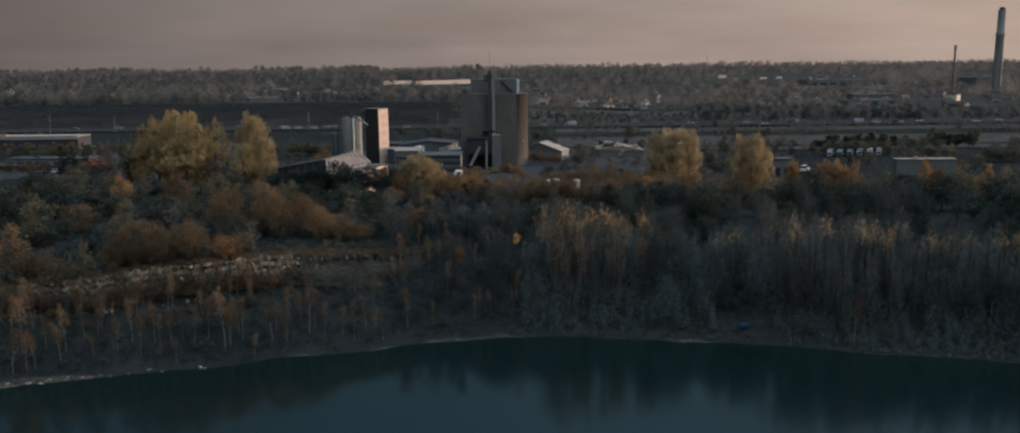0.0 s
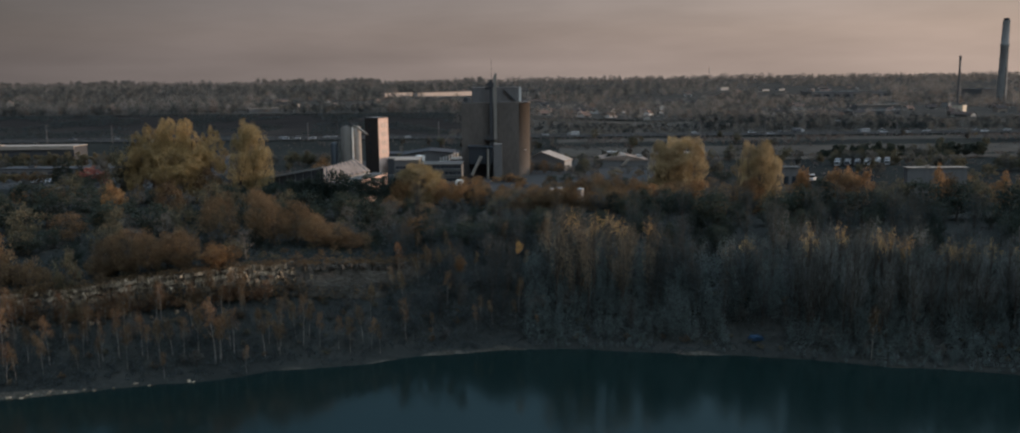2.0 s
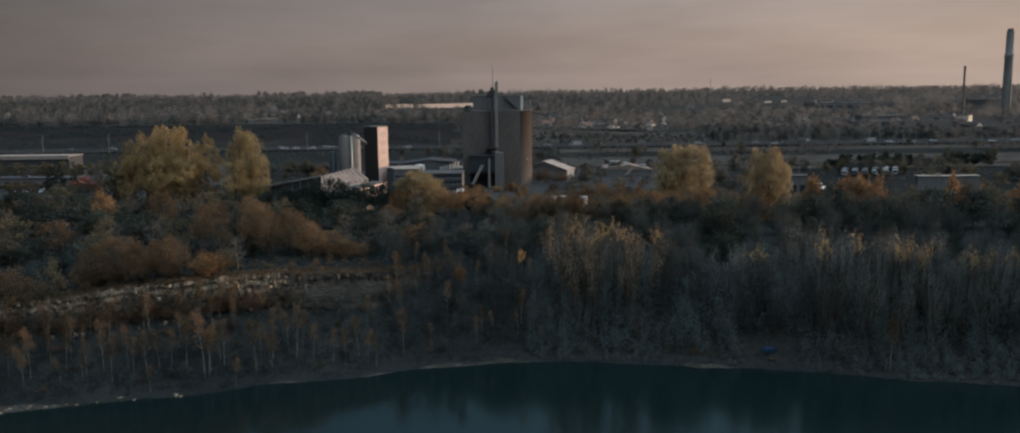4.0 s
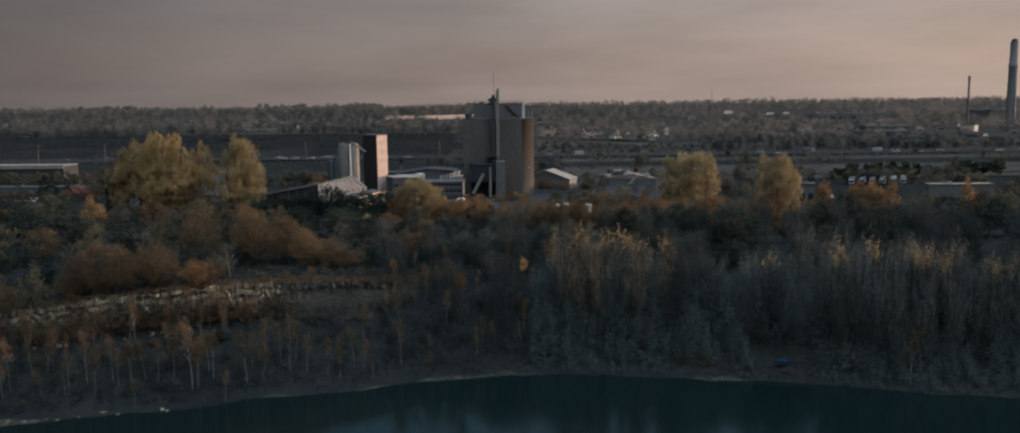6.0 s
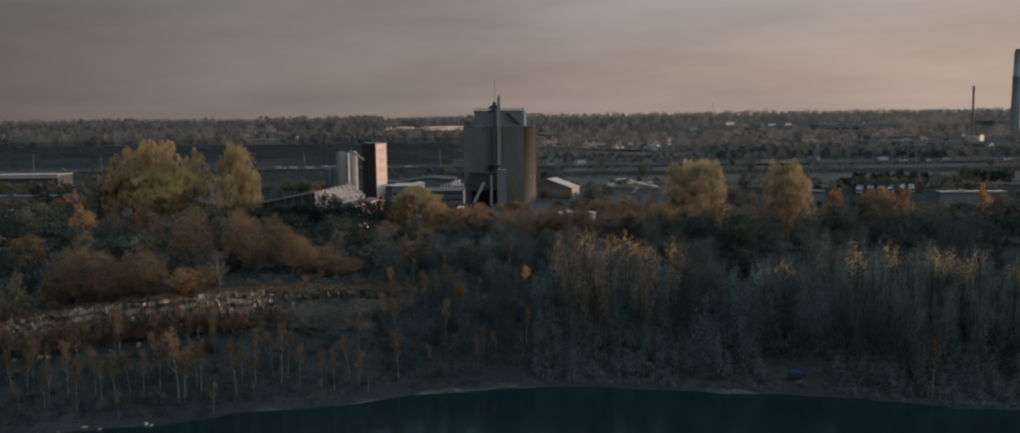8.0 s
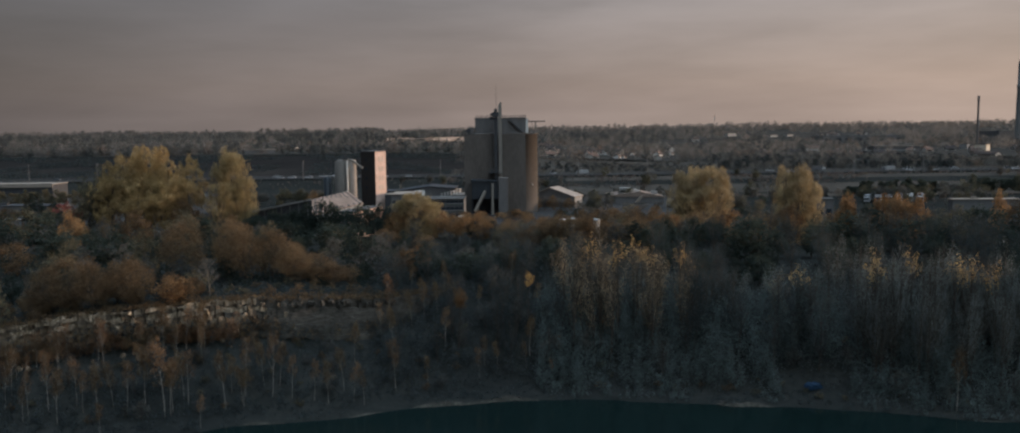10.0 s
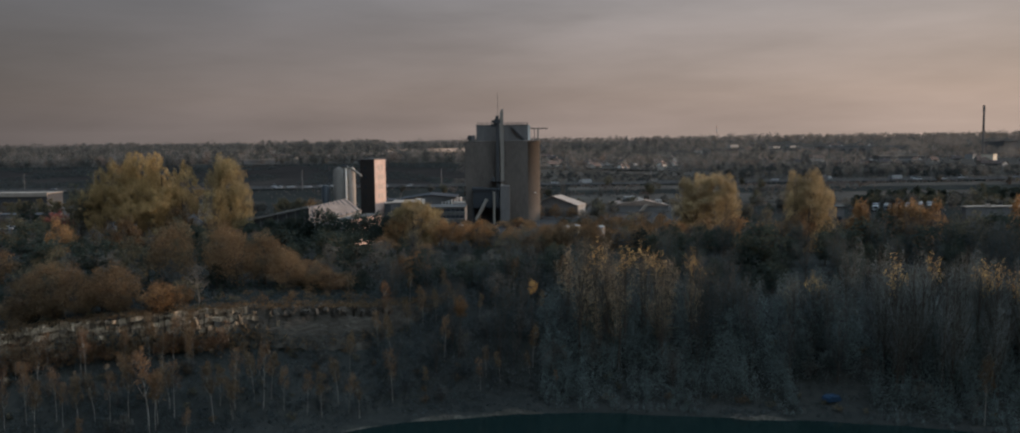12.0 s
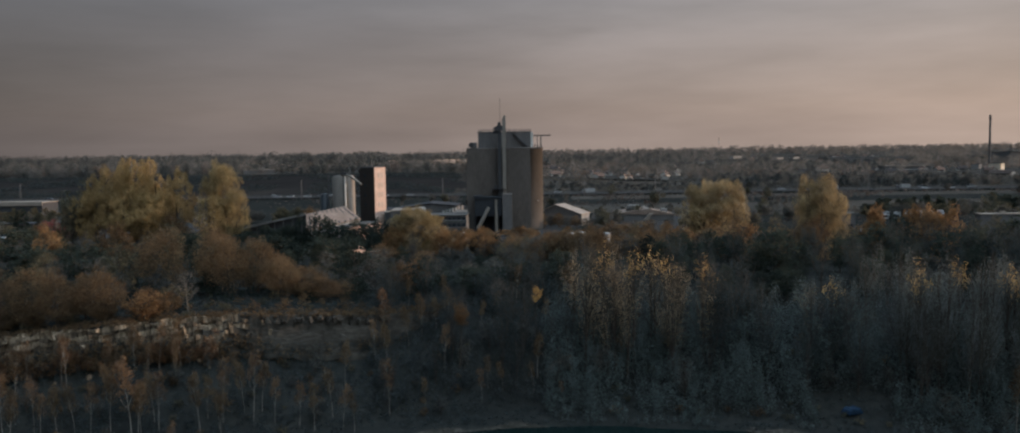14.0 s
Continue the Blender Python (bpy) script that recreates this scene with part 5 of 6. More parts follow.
scatter(110, -185, -15, 9, 44, ("twig", "ash", "shrub", "bush", "bush"), (0.3, 0.6), 3.2, tr, keep=lambda x, y: y < cliff(x)[0] - 4, taken=TAKEN)
scatter(60, -40, 30, 14, 53, ("birchrust", "twig", "dimash", "dimash"), (0.6, 1.0), 3.4, tr, taken=TAKEN)
# the slope above the cliff
scatter(60, -215, -30, 32, 60, ("bush", "shrub", "bush"), (0.4, 0.8), 4.2, tr, keep=lambda x, y: y > cliff(x)[0] + 1, taken=TAKEN)
scatter(45, -270, -140, 60, 230, ("pine", "olive", "pine", "olive", "twig"), (0.75, 1.0), 8.0, tr, keep=lambda x, y: y < 470, taken=TAKEN)
scatter(45, -150, -60, 60, 210, ("pine", "olive", "pine", "twig"), (0.7, 0.95), 8.0, tr, keep=lambda x, y: y < 452, taken=TAKEN)
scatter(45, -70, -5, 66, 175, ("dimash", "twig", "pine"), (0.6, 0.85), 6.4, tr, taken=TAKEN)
for i in range(115):
    x = tr.uniform(-200, -30)
    plant(tr.choice(("bush", "shrub", "bush")), x, cliff(x)[0] - tr.uniform(1, 7), tr.uniform(0.3, 0.75) * (1.6 if x < -88 else 0.6), tr)
for i in range(34):
    x = tr.uniform(-205, -92)
    plant(tr.choice(("rust", "olive", "rust", "bush")), x, cliff(x)[0] + tr.uniform(3, 18), tr.uniform(0.38, 0.62), tr)
# rusty birches at the foot of the quarry face
cl = random.Random(8)
for i in range(34):
    x = cl.uniform(-172, -84)
    plant(cl.choice(("birchrust", "birchrust", "bush", "birch")), x, cliff(x)[0] - cl.uniform(5, 15), cl.uniform(0.62, 1.0), cl)
# the wooded bank: mixed wood behind the aspens
scatter(40, 80, 260, 16, 40, ("greyaspen", "greyaspen"), (0.7, 0.95), 4.6, tr, taken=TAKEN)
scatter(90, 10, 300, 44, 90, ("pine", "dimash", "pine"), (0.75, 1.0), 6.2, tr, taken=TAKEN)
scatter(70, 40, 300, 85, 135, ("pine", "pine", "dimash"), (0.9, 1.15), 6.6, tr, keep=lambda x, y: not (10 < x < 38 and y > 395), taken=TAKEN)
scatter(50, -10, 100, 125, 165, ("rust", "olive", "twig"), (0.7, 0.9), 6.6, tr, keep=lambda x, y: not (10 < x < 38 and y > 395), taken=TAKEN)
scatter(130, 20, 240, 6, 34, ("ash", "shrub", "shrub", "bush", "twig"), (0.35, 0.65), 3.4, tr, taken=TAKEN)
# unseen wood added past the bend to keep low sun off the bank
SHADE = []      # x, y, top, width
for i in range(54):
    y = tr.uniform(255, 360)
    x = 0.585 * y + 6 + tr.uniform(0, 75)
    SHADE.append((x, y, tr.uniform(13, 19), 13))
for i in range(75):
    y = tr.uniform(345, 465)
    SHADE.append((0.585 * y + 10 + tr.uniform(0, 70), y, tr.uniform(20, 27), 14))
# more unseen wood added beyond the water's bend, for longer shade
for i in range(60):
    x = tr.uniform(300, 460)
    SHADE.append((x, shore(x) + tr.uniform(20, 330), tr.uniform(5, 10), 14))
for x, y, top in ((12, 408, 0.4), (17, 411, 0.2), (20.5, 410, -0.4), (23.5, 412, 0.6), (27, 414, 3.0), (31, 411, -0.2), (36, 412, 1.6), (10, 416, 2.5)):
    plant_to("rust", x, y, top, 8, tr)


# trees before the silo and the sheds
for i in range(26):
    x, y = tr.uniform(-30, 135), tr.uniform(455, 500)
    if not (70 < x < 112 and y > 490):
        plant_to(tr.choice(("rust", "amber", "twig", "rust")), x, y, tr.uniform(-4.5, -1), tr.uniform(10, 14), tr)
for i in range(30):
    x, y = tr.uniform(20, 150), tr.uniform(520, 630)
    plant_to(tr.choice(("olive", "twig", "pine", "rust")), x, y, tr.uniform(-8.5, -5.5), tr.uniform(8, 12), tr)
for i in range(12):
    plant_to(tr.choice(("rust", "amber")), tr.uniform(-34, 10), tr.uniform(540, 580), tr.uniform(-9.5, -6.5), tr.uniform(8, 11), tr)
for i in range(24):
    plant_to(tr.choice(("rust", "twig", "olive", "twig")), tr.uniform(14, 82), tr.uniform(478, 522), tr.uniform(-5.5, -2.0), tr.uniform(9, 13), tr)
# bushes before the gabled shed
for x, y, top in ((12, 622, -4.0), (17, 618, -2.6), (22, 616, -2.6), (27, 614, -3.2), (32, 612, -4.2), (37, 613, -5.2), (43, 616, -5.5)):
    plant_to("twig" if x % 2 else "rust", x, y, top, 9, tr)
# a belt of pines before the hall
for i in range(17):
    x = -146 + i * 5.2 + tr.uniform(-1.5, 1.5)
    plant_to("pine", x, 456 + tr.uniform(-5, 4), tr.uniform(0.2, 3.2), tr.uniform(10, 13), tr)
for x, top in ((-112, 0.8), (-105, 1.6), (-100, 3.0), (-96, 4.6), (-91, 5.2), (-86, 4.4), (-82, 3.6), (-77, 3.0), (-72, 3.2), (-68, 3.4), (-63, 3.0), (-60, 2.0), (-118, 0.2)):
    plant_to("pine", x, 456 + tr.uniform(-4, 3), top + 3.6, tr.uniform(8, 11), tr)
for x, top, width in ((-52, 7.6, 14), (-48, 10.6, 15), (-42, 8.5, 14), (-37, 6.6, 12), (-54, 1.6, 15)):
    plant_to("oldgold", x, 455 + tr.uniform(-3, 3), top + 0.8, width, tr)
for x, y, top in ((-31, 455, 1.8), (-25, 456, 2.3), (-19, 454, 3.0), (-14, 456, 1.4), (-4, 455, 0.5), (3, 453, 1.6), (11, 455, 0.7), (28, 450, 4.2), (36, 451, 5.0), (43, 449, 5.0), (52, 450, 4.8), (60, 450, 4.2)):
    plant_to(tr.choice(("rust", "amber", "rust")), x, y, top, 11.5, tr)
for x, top, width in ((126, 15.6, 7.5), (142, 15.4, 11), (148, 14.6, 10), (125, 10.2, 9), (105, 9.6, 12), (188, 14, 9)):
    plant_to("amber", x, 400 + tr.uniform(-6, 6), top, width, tr)
for x in (13, 16, 19, 22, 25, 28):
    plant_to("rust", x, 408 + tr.uniform(-1.5, 1.0), 5.4 + tr.uniform(-0.8, 0.5), 8.5, tr)
# dark clumps on the plain
PLAIN = []      # x, y, size
CLUMPS = ((-165, 690, 12, 34), (262, 650, 9, 22), (310, 690, 10, 30), (190, 700, 9, 30), (-330, 660, 9, 40), (-400, 640, 9, 30), (243, 655, 9, 14), (293, 618, 7, 10), (170, 660, 8, 20), (-150, 690, 8, 14), (-60, 680, 10, 30), (60, 660, 10, 30), (340, 600, 10, 24), (-45, 520, 4, 8), (48, 600, 6, 8), (125, 600, 8, 14), (-118, 548, 4, 8), (-230, 640, 8, 16), (420, 700, 10, 30), (60, 470, 8, 16))
for cx, cy, n, r in CLUMPS:
    for i in range(n):
        PLAIN.append((cx + tr.uniform(-r, r), cy + tr.uniform(-8, 8), tr.uniform(0.75, 1.15)))


# hedges and trees among the works and along the motorway
def boulder(rnd, mat):
    bm = bmesh.new()
    bmesh.ops.create_icosphere(bm, subdivisions=2, radius=0.5)
    for v in bm.verts:
        v.co *= 1 + 0.45 * noise.noise(v.co * 2.3 + Vector((rnd.uniform(0, 50), 0, 0)))
        v.co.z *= 0.6
    me = bpy.data.meshes.new("boulder")
    bm.to_mesh(me)
    bm.free()
    me.materials.append(mat)
    return me


STONES = [boulder(kr, mat) for mat in (M_ROCK, M_ROCK, M_DIMROCK, M_DIMROCK)]
for i in range(34):
    x = kr.uniform(-146, -84) if i < 20 else kr.choice((-21, -5, 53)) + kr.uniform(-4, 4)
    y = shore(x) + kr.uniform(0.2, 2.2)
    stone = tagged(new("boulder", kr.choice(STONES[:2] if i < 20 else STONES[2:])), "pale limestone boulder lying on the gravel beach", "boulder", "beach boulders")
    stone.matrix_basis = pose(x, y, ground(x, y) + 0.2, 0, 0, kr.uniform(0, 360)) @ Matrix.Diagonal((kr.uniform(0.6, 1.9), kr.uniform(0.5, 1.1), kr.uniform(0.5, 0.9), 1))


def rows_of(n, x0, x1, y0, y1, keys, sizes, rnd, keep=None):
    for i in range(n):
        x, y = rnd.uniform(x0, x1), rnd.uniform(y0, y1)
        if y > 560 and rnd.random() < 0.7:
            PLAIN.append((x, y, rnd.uniform(*sizes)))
        elif keep is None or keep(x, y):
            plant(rnd.choice(keys), x, y, rnd.uniform(*sizes), rnd)


rows_of(50, -430, -200, 480, 600, ("olive", "rust", "pine", "twig", "amber"), (0.6, 0.95), tr, lambda x, y: not (-350 < x < -270 and y > 570))
rows_of(26, -200, -120, 500, 560, ("olive", "pine", "twig"), (0.5, 0.8), tr, lambda x, y: x < -145)
rows_of(40, 120, 420, 560, 680, ("olive", "twig", "pine", "shrub"), (0.6, 1.0), tr)
rows_of(50, -260, 120, 645, 805, ("shrub", "olive", "twig", "ash"), (0.4, 0.8), tr)
rows_of(60, 60, 620, 650, 808, ("shrub", "olive", "twig", "pine"), (0.5, 0.9), tr)
rows_of(40, -620, -380, 560, 800, ("shrub", "olive", "twig"), (0.5, 0.9), tr)
rows_of(30, 230, 420, 470, 560, ("twig", "olive", "rust"), (0.6, 0.9), tr)


# ---- far houses and woods ----
def house(label, l, w, h, pitch, render_mat=None):
    b = thing("house", label, "house", "suburb houses", at=pose(0, 0, -400))
    part("wall", Mesh().prism([(-w / 2, -1), (w / 2, -1), (w / 2, h), (0, h + pitch), (-w / 2, h)], -l / 2, l / 2), render_mat or M_HOUSE, b)
    part("roof", Mesh().prism([(-w / 2 - 0.5, h - 0.3), (0, h + pitch + 0.05), (w / 2 + 0.5, h - 0.3), (w / 2 + 0.5, h + 0.05), (0, h + pitch + 0.4), (-w / 2 - 0.5, h + 0.05)], -l / 2 - 0.4, l / 2 + 0.4), M_ROOFTILE, b)
    part("chimney", Mesh().box(0.5, -0.5, h + pitch - 0.6, 1.4, 0.4, h + pitch + 1.3), M_BRICK, b)
    for s in (-1, 1):
        part("window", Mesh().box(s * w / 2 - 0.06, -l * 0.3, 1.0, s * w / 2 + 0.06, l * 0.3, 2.3), M_GLASS, b)
    return b


homes = [house("small rendered house with a tiled pitched roof", 12, 8, 3.2, 3.0), house("two-storey rendered house with a tiled roof", 13, 9, 5.8, 3.4), house("long low row house with a tiled roof", 26, 9, 3.4, 2.6)]
white_house = house("white rendered house catching the low sun", 10, 8, 4.6, 3.0, M_WHITE)
BRIGHT = ((168, 1117), (114, 1060), (121, 1064), (104, 1172), (113, 1176), (88, 1150), (41, 1160), (49, 1166), (150, 1210), (196, 1190), (-253, 1322), (-235, 1280), (-715, 1324))     # houses in open ground
white_house.matrix_basis = pose(168, 1117, ground(168, 1117), 0, 0, -35)
for x, y in BRIGHT[1:]:
    copy_thing(white_house, pose(x, y, ground(x, y), 0, 0, -35 + x % 9) @ Matrix.Scale(0.4 if x < 0 else 0.52 + (x % 5) * 0.05, 4))
FAR_BLOCKS = ((545, 2370, 42, 12, 9), (620, 2250, 36, 10, 6), (672, 2286, 30, 10, 6), (738, 2244, 20, 10, 6), (622, 1300, 12, 10, 7), (516, 1046, 13, 12, 13))     # x, y, length, depth, height
for x, y, w, d, h in FAR_BLOCKS:
    flat_building("apartment_block" if h > 12 else "factory", "pale sunlit block among the far trees", x, y, w, d, h, M_GREYWALL if y > 1200 else M_CREAM, M_ROOFGREY, 46, 0)
long_roof = flat_building("factory", "long dark shed with a thin pale roof edge", 449, 1186, 58, 20, 9, M_DARKCONC, M_ROOFGREY, 2, 0)
part("fascia", Mesh().box(-0.5, -0.9, 8.4, 58.5, -0.45, 9.6), M_ROOF, long_roof, "pale roof edge")
pale_roof = flat_building("depot", "low depot with a pale roof beyond the embankment", -300, 1050, 34, 14, 5, M_DARKCONC, M_ROOF, 24, 0)
hr = random.Random(23)
first = set()
for i in range(190):
    y = 1030 + 1400 * hr.random() ** 1.5
    x = hr.uniform(-0.62, 0.62) * y
    if y < 1300 and x < 0 and (y < 1200 or hr.random() < 0.75):
        continue
    src = hr.choice(homes)
    m = pose(x, y, ground(x, y), 0, 0, hr.choice((0, 90, 45, 20, 110)) + hr.uniform(-10, 10))
    if src.name not in first:
        first.add(src.name)
        src.matrix_basis = m
    else:
        copy_thing(src, m)

fr = np.random.default_rng(5)


def wood_mass(name, trees, per, size, mat, label):
    """Trees x, y, top, width that stand close, as one mass of crowns on bare stems."""
    cs, rs = [], []
    for x, y, top, width in trees:
        g = ground(x, y)
        for c in crown_points(34, width * 0.5, (top - g) * 0.47, g + (top - g) * 0.52, fr, hollow=0.5):
            cs.append((x + c[0], y + c[1], c[2]))
            rs.append(width * 0.13)
    tagged(new(name, cloud_mesh(name, leaf_cloud(cs, rs, per, size, fr, 0.9), mat)), label, "woods", "", "stuff")


wood_mass("lot_hedge", [(-428 + i * 5.4, 676 + fr.uniform(-4, 4), fr.uniform(0.3, 2.0), 9) for i in range(26)] + [(-352 + i * 6.2, 600 + fr.uniform(-3, 3), fr.uniform(-8.5, -6.5), 7) for i in range(11)], 16, 0.62, M_OLIVE, "dull olive hedge trees round the warehouse")
wood_mass("yard_hedge", [(240 + i * 5.2, 700 + fr.uniform(-6, 6), (-4.5 if i < 2 else 0.6) + fr.uniform(-2.4, 0.8), 9) for i in range(12)] + [(330 + i * 6, 700 + fr.uniform(-4, 4), 0.4 + fr.uniform(-1, 0.8), 11) for i in range(6)], 22, 0.7, M_PINE, "dark trees standing in a row behind the yard")
# added out of view, only to cast shade on the bank
wood_mass("edge_wood", SHADE, 9, 0.92, M_OLIVE, "tall olive-brown wood added out of view to shade the bank")
wood_mass("plain_trees", [(x, y, ground(x, y) + 11.5 * s, 10.5 * s) for x, y, s in PLAIN[::2]], 7, 0.66, M_TWIG, "grey-brown trees and hedges on the plain")
wood_mass("plain_trees", [(x, y, ground(x, y) + 11.5 * s, 10.5 * s) for x, y, s in PLAIN[1::2]], 7, 0.66, M_OLIVE, "dark olive trees and hedges on the plain")


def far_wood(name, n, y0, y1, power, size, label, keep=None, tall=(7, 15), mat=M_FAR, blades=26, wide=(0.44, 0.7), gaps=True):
    cs, rs = [], []
    while len(cs) < n:
        y = y0 + (y1 - y0) * fr.uniform() ** power
        x = fr.uniform(-0.66, 0.66) * y
        if gaps and noise.noise((x * 0.006, y * 0.004, 1.7)) < -0.12 + 0.25 * fr.uniform() and y < 3000:
            continue
        if keep and not keep(x, y):
            continue
        h = fr.uniform(*tall) * (1 + 0.45 * noise.noise((x * 0.004, y * 0.002, 8.8)))
        g = ground(x, y)
        w = h * fr.uniform(*wide)
        for zz, k in ((0.34, 1.0), (0.6, 1.0), (0.82, 0.72)):
            cs.append((x + fr.normal() * 0.15 * w, y + fr.normal() * 0.15 * w, g + h * zz))
            rs.append(w * k)
    quad = leaf_cloud(cs, rs, blades // 3, size, fr, 1.0)
    ob = new(name, cloud_mesh(name, quad, mat))
    tagged(ob, label, "woods", "", "stuff")


def in_the_open(x, y):
    """No tree stands in the cleared ground before the factory and the bright houses."""
    if not clear_of_factory(x, y):
        return False
    for hx, hy, hw, deep in [(a, b, 6, 190) for a, b in BRIGHT] + [(a + w * 0.35, b, w * 0.45, 190 if b < 1500 else 420) for a, b, w, d, h in FAR_BLOCKS] + [(478, 1186, 34, 120), (-284, 1052, 20, 40)]:
        if hy - deep < y < hy + 4 and abs(x - (hx + 1) * (y - 45) / (hy - 45) + 1) < hw:
            return False
        along, across = (x - hx) * SUN_DIR.x + (y - hy) * SUN_DIR.y, (x - hx) * SUN_DIR.y - (y - hy) * SUN_DIR.x
        if -4 < along < 95 and abs(across) < hw:
            return False
    return True


def before_house(x, y):
    """True where a tree does not stand close before a bright house or roof."""
    return not any(hy - 60 < y < hy + 4 and abs(x - hx) < 7 for hx, hy in BRIGHT) and not (1000 < y < 1056 and -312 < x < -258)


def clear_of_factory(x, y):
    return not (1560 < y < 1760 + max(0, (x + 240) * 0.97) and -0.146 < x / y < -0.026)


# dark trees thin out to the right, standing in for haze that pales them
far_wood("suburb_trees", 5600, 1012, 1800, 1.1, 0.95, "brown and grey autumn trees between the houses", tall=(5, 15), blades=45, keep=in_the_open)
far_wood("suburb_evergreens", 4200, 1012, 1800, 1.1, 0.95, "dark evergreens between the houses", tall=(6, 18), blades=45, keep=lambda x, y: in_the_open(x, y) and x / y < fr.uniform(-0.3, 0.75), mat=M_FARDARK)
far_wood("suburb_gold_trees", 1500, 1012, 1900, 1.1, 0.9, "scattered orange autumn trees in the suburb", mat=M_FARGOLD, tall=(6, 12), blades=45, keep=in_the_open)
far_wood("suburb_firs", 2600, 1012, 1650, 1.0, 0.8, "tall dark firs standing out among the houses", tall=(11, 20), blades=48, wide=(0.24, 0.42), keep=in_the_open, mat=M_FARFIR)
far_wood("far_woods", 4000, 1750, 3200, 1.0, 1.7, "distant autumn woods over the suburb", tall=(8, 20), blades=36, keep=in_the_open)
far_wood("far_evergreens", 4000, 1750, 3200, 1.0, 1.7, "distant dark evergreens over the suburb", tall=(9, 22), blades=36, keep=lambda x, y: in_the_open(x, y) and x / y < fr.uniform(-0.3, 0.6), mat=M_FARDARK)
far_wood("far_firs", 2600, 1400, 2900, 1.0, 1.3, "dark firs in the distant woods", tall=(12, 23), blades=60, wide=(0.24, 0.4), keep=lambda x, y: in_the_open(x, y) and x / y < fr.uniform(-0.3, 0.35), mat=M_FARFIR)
far_wood("belt_trees", 900, 1014, 1190, 1.0, 0.9, "dark trees and hedges along the embankment top", tall=(5, 12), blades=66, wide=(0.3, 0.46), keep=lambda x, y: -760 < x < -30 and before_house(x, y), mat=M_FARFIR, gaps=False)
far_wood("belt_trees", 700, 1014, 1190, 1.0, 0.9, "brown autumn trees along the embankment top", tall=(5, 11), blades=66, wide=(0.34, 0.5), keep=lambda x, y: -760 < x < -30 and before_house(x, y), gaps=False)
for mat, label in ((M_FARFIR, "dark trees crowding the bank beyond the motorway"), (M_FARDARK, "dull brown trees crowding the bank beyond the motorway")):
    far_wood("roadside_wood", 600, 872, 985, 1.0, 0.8, label, tall=(6, 11), blades=60, wide=(0.35, 0.5), keep=lambda x, y: 195 < x < 440 and in_the_open(x, y), mat=mat, gaps=False)
    far_wood("roadside_wood", 420, 872, 985, 1.0, 0.7, label, tall=(3, 6), blades=60, wide=(0.4, 0.6), keep=lambda x, y: 430 < x < 640 and in_the_open(x, y), mat=mat, gaps=False)
    far_wood("roadside_wood", 420, 872, 950, 1.0, 0.6, label, tall=(1.2, 3.0), blades=54, wide=(0.5, 0.9), keep=lambda x, y: 15 < x < 200, mat=mat, gaps=False)
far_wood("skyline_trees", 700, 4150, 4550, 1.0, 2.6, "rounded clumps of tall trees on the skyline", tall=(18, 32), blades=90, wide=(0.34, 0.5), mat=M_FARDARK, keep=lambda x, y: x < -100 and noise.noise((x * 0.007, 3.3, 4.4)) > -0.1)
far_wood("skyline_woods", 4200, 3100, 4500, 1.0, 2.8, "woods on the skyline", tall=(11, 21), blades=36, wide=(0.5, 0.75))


# ---- undergrowth ----
def thicket(name, n, x0, x1, d0, d1, high, size, mat, label, keep=None, per=9):
    """Young growth so close that single stems cannot be told: clumps piled up, high at the back."""
    cs, rs = [], []
    made = 0
    while made < n:
        x, d = fr.uniform(x0, x1), fr.uniform(d0, d1)
        y = shore(x) + d
        if keep and not keep(x, y):
            continue
        made += 1
        h = high(x, d) * fr.uniform(0.45, 1.15) * (1 + 0.5 * noise.noise((x * 0.07, y * 0.07, 2.2)))
        g = ground(x, y)
        w = 0.5 + 0.16 * h
        for k in range(max(1, round(h / 1.5))):
            t = (k + 0.5) / max(1, round(h / 1.5))
            cs.append((x + fr.normal() * 0.3, y + fr.normal() * 0.3, g + h * t))
            rs.append(w * (1.15 - 0.6 * t))
    tagged(new(name, cloud_mesh(name, leaf_cloud(cs, rs, per, size, fr, 1.4), mat)), label, "undergrowth", "", "stuff")


thicket("bank_thicket", 2300, 4, 230, 1.2, 34, lambda x, d: min(0.6 + 0.65 * d, 7.5 + 0.2 * d), 0.29, M_THICKET, "close grey thicket of young trees under the tall wood", keep=lambda x, y: not (67 < x < 84 and y < 289) and not (44 < x < 62 and y < shore(x) + 9), per=12)
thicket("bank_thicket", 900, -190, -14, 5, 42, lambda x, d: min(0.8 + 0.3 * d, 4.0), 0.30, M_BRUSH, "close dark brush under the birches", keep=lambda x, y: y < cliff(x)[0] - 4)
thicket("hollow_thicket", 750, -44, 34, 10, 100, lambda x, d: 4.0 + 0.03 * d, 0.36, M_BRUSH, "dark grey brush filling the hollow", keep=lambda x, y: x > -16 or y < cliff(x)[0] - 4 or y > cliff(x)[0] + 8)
thicket("slope_thicket", 700, -235, -30, 40, 170, lambda x, d: 4.2, 0.40, M_PINE, "dark green brush between the spreading trees", keep=lambda x, y: y > cliff(x)[0] + 12 and y < 450)

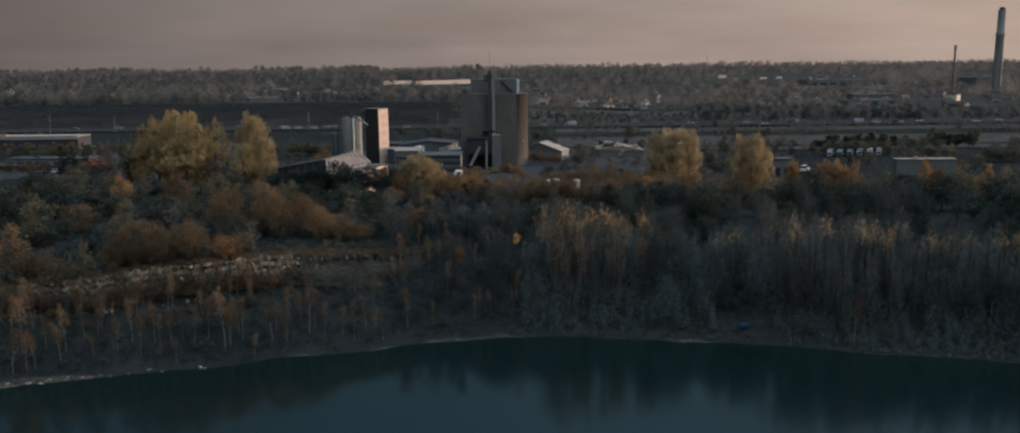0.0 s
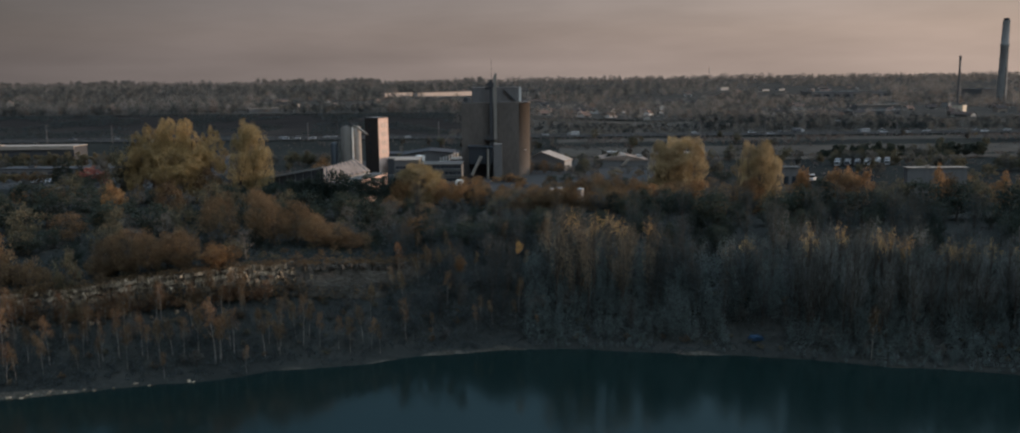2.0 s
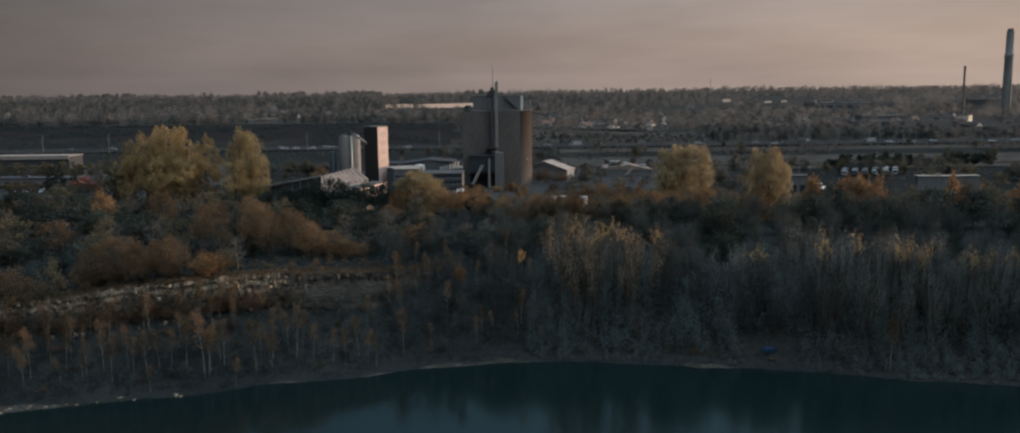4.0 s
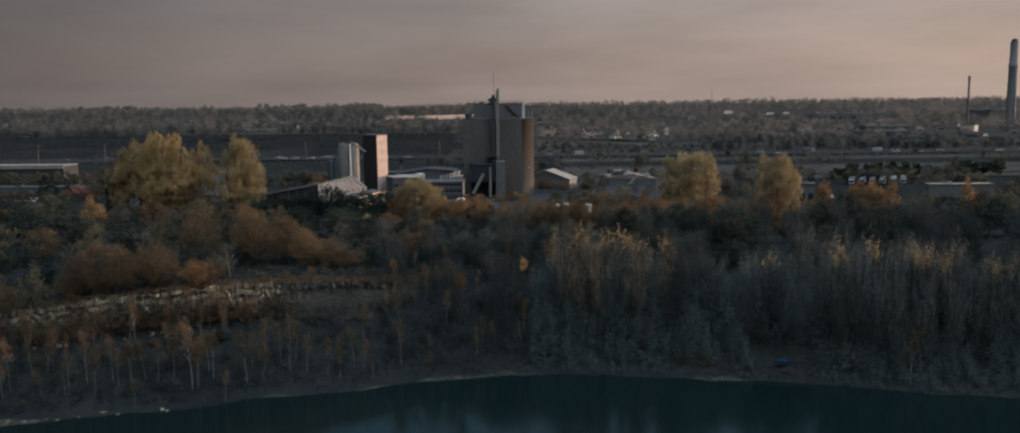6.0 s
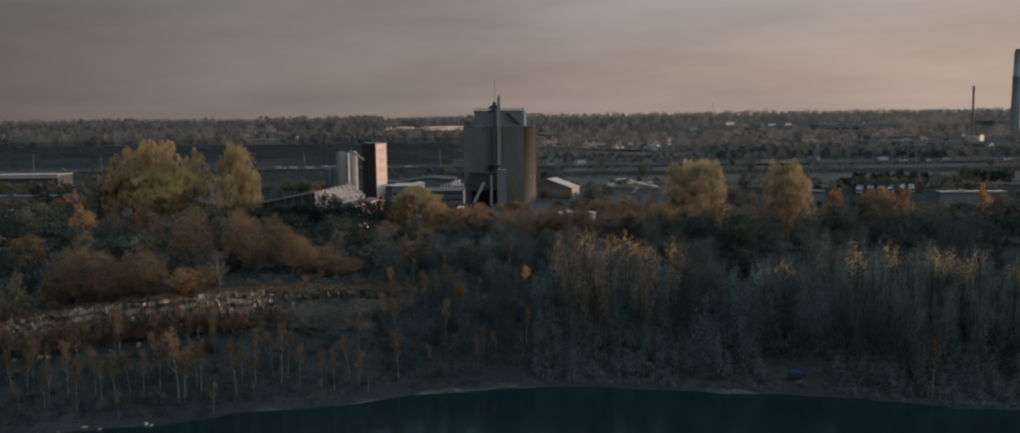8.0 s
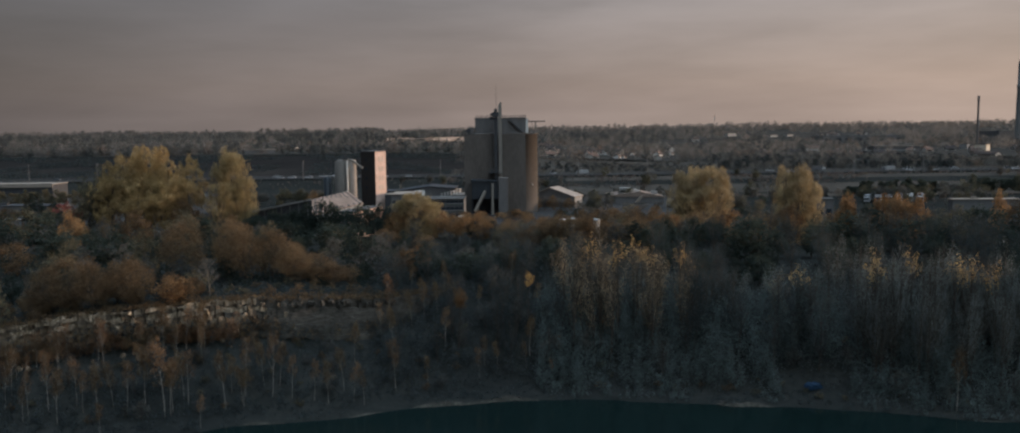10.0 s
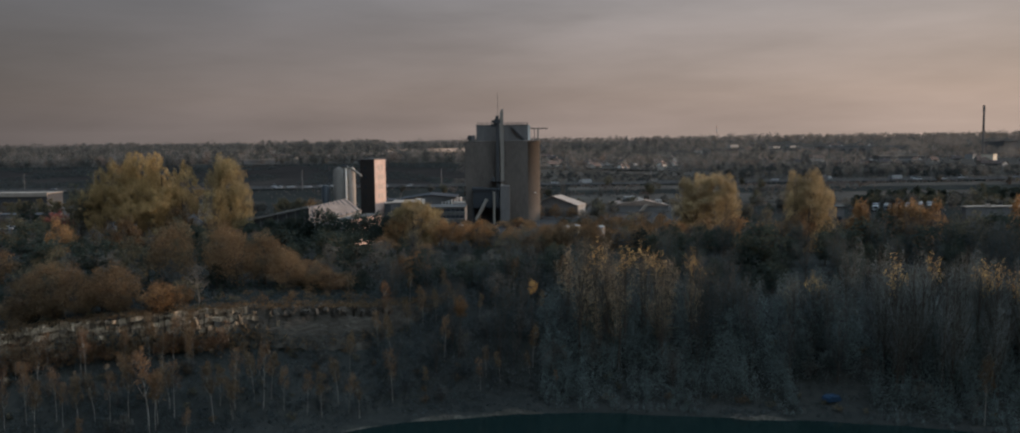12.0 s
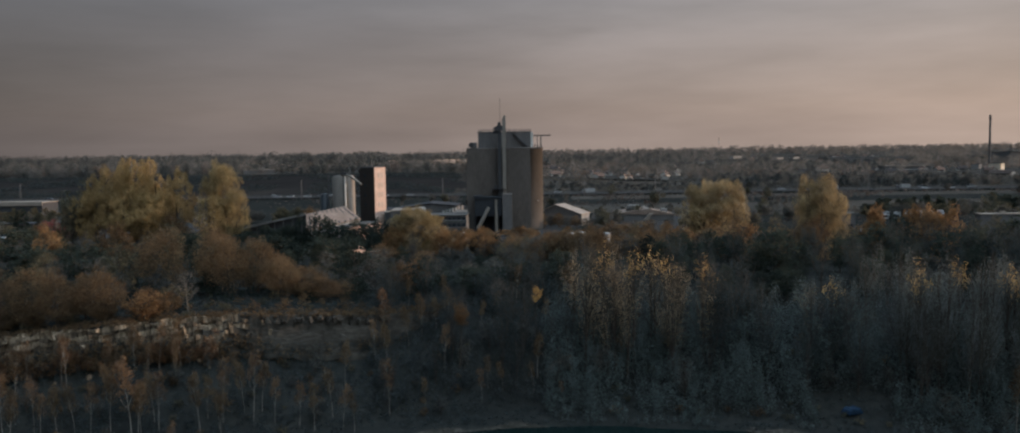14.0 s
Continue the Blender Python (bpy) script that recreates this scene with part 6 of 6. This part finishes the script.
def undergrowth(name, n, x0, x1, d0, d1, size, high, mat, label, keep=None):
    cs, rs = [], []
    while len(cs) < n:
        x = fr.uniform(x0, x1)
        y = shore(x) + fr.uniform(d0, d1)
        if noise.noise((x * 0.08, y * 0.08, 4.4)) < -0.25 or (keep and not keep(x, y)):
            continue
        h = high * fr.uniform(0.4, 1.2)
        cs.append((x, y, ground(x, y) + h * 0.35))
        rs.append(h)
    tagged(new(name, cloud_mesh(name, leaf_cloud(cs, rs, 7, size, fr, 0.7), mat)), label, "undergrowth", "", "stuff")


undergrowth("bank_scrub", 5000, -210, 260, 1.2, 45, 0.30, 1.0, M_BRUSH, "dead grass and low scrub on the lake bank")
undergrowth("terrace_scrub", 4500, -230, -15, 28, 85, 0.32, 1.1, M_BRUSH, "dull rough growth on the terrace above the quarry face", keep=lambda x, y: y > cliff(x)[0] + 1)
undergrowth("slope_scrub", 3600, -260, 320, 45, 190, 0.4, 1.3, M_TWIG, "brown scrub under the trees of the slope")
undergrowth("plain_scrub", 3200, -480, 520, 190, 580, 0.55, 1.2, M_SCRUB, "rough grass and weeds round the works", keep=lambda x, y: not (-130 < x < 110 and 450 < y < 640) and y < 808)


# scrub on the quarry face and its edge
foot_c, foot_r = [], []
for i in range(2400):
    u = fr.uniform(-214, -24)
    cy, top, foot = cliff(u)
    grow = 0.45 + 0.9 * noise.noise((u * 0.06, 1.0, 8.0)) + (0.25 if u < -95 else 0.0)
    y = cy - fr.uniform(3.2, 6.0)
    foot_c.append((u, y, foot - 1.2 + fr.uniform(0, 1) ** 1.4 * (1.5 + max(0.0, grow) * (top - foot) * 0.75)))
    foot_r.append(0.9 * fr.uniform(0.5, 1.3))
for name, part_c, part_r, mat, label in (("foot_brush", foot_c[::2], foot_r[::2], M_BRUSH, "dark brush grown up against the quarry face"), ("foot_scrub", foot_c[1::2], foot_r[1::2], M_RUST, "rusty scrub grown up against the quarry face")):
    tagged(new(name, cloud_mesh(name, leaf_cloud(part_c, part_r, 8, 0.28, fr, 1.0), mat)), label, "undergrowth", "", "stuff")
hang_c, hang_r = [], []
for i in range(1900):
    u = fr.uniform(-214, -78)
    cy, top, foot = cliff(u)
    grow = 0.35 + 1.5 * noise.noise((u * 0.085, 7.0, 2.0)) + 0.35 * blend(-105, -140, u)
    if grow > 0.1:
        hang_c.append((u, cy - fr.uniform(4.4, 7.0), foot - 1.0 + fr.uniform(0, 1) ** 1.3 * min(0.85, grow) * (top - foot)))
        hang_r.append(fr.uniform(0.5, 1.2))
tagged(new("hanging_scrub", cloud_mesh("hanging_scrub", leaf_cloud(hang_c, hang_r, 9, 0.26, fr, 1.1), M_RUSSET)), "red-brown scrub climbing the quarry face", "undergrowth", "", "stuff")
edge_c, edge_r = [], []
for i in range(2600):
    u = fr.uniform(-214, -20)
    cy, top, foot = cliff(u)
    y = cy + fr.uniform(-3.2, 5)
    edge_c.append((u, y, max(ground(u, y), top if y < cy else -99) + 0.4))
    edge_r.append(0.9 * fr.uniform(0.4, 1.3))
tagged(new("edge_scrub", cloud_mesh("edge_scrub", leaf_cloud(edge_c, edge_r, 6, 0.28, fr, 0.8), M_RUST)), "rusty scrub hanging over the quarry edge", "undergrowth", "", "stuff")


def slope_bushes(name, n, x0, x1, y0, y1, high, size, mat, label):
    cs, rs = [], []
    while len(cs) < n:
        x, y = fr.uniform(x0, x1), fr.uniform(y0, y1)
        if noise.noise((x * 0.02, y * 0.03, 6.1)) < -0.15 + 0.3 * fr.uniform():
            continue
        h = high * fr.uniform(0.3, 1.3)
        cs.append((x, y, ground(x, y) + h * 0.4))
        rs.append(h)
    tagged(new(name, cloud_mesh(name, leaf_cloud(cs, rs, 6, size, fr, 0.8), mat)), label, "undergrowth", "", "stuff")


slope_bushes("embankment_scrub", 6000, -720, -60, 868, 1003, 1.7, 0.8, M_BRUSH, "low dark scrub covering the embankment slope")
slope_bushes("verge_scrub", 4200, -60, 740, 852, 1008, 2.0, 0.9, M_TWIG, "dark scrub and hedges beyond the motorway")
slope_bushes("verge_scrub", 2500, -60, 640, 700, 810, 1.4, 0.7, M_SCRUB, "rough dry growth beside the motorway")

# the plan to metres
for ob in list(scene.objects):
    if ob.parent is None and ob.type in {"MESH", "EMPTY"}:
        ob.matrix_basis = Matrix.Scale(UNIT, 4) @ ob.matrix_basis
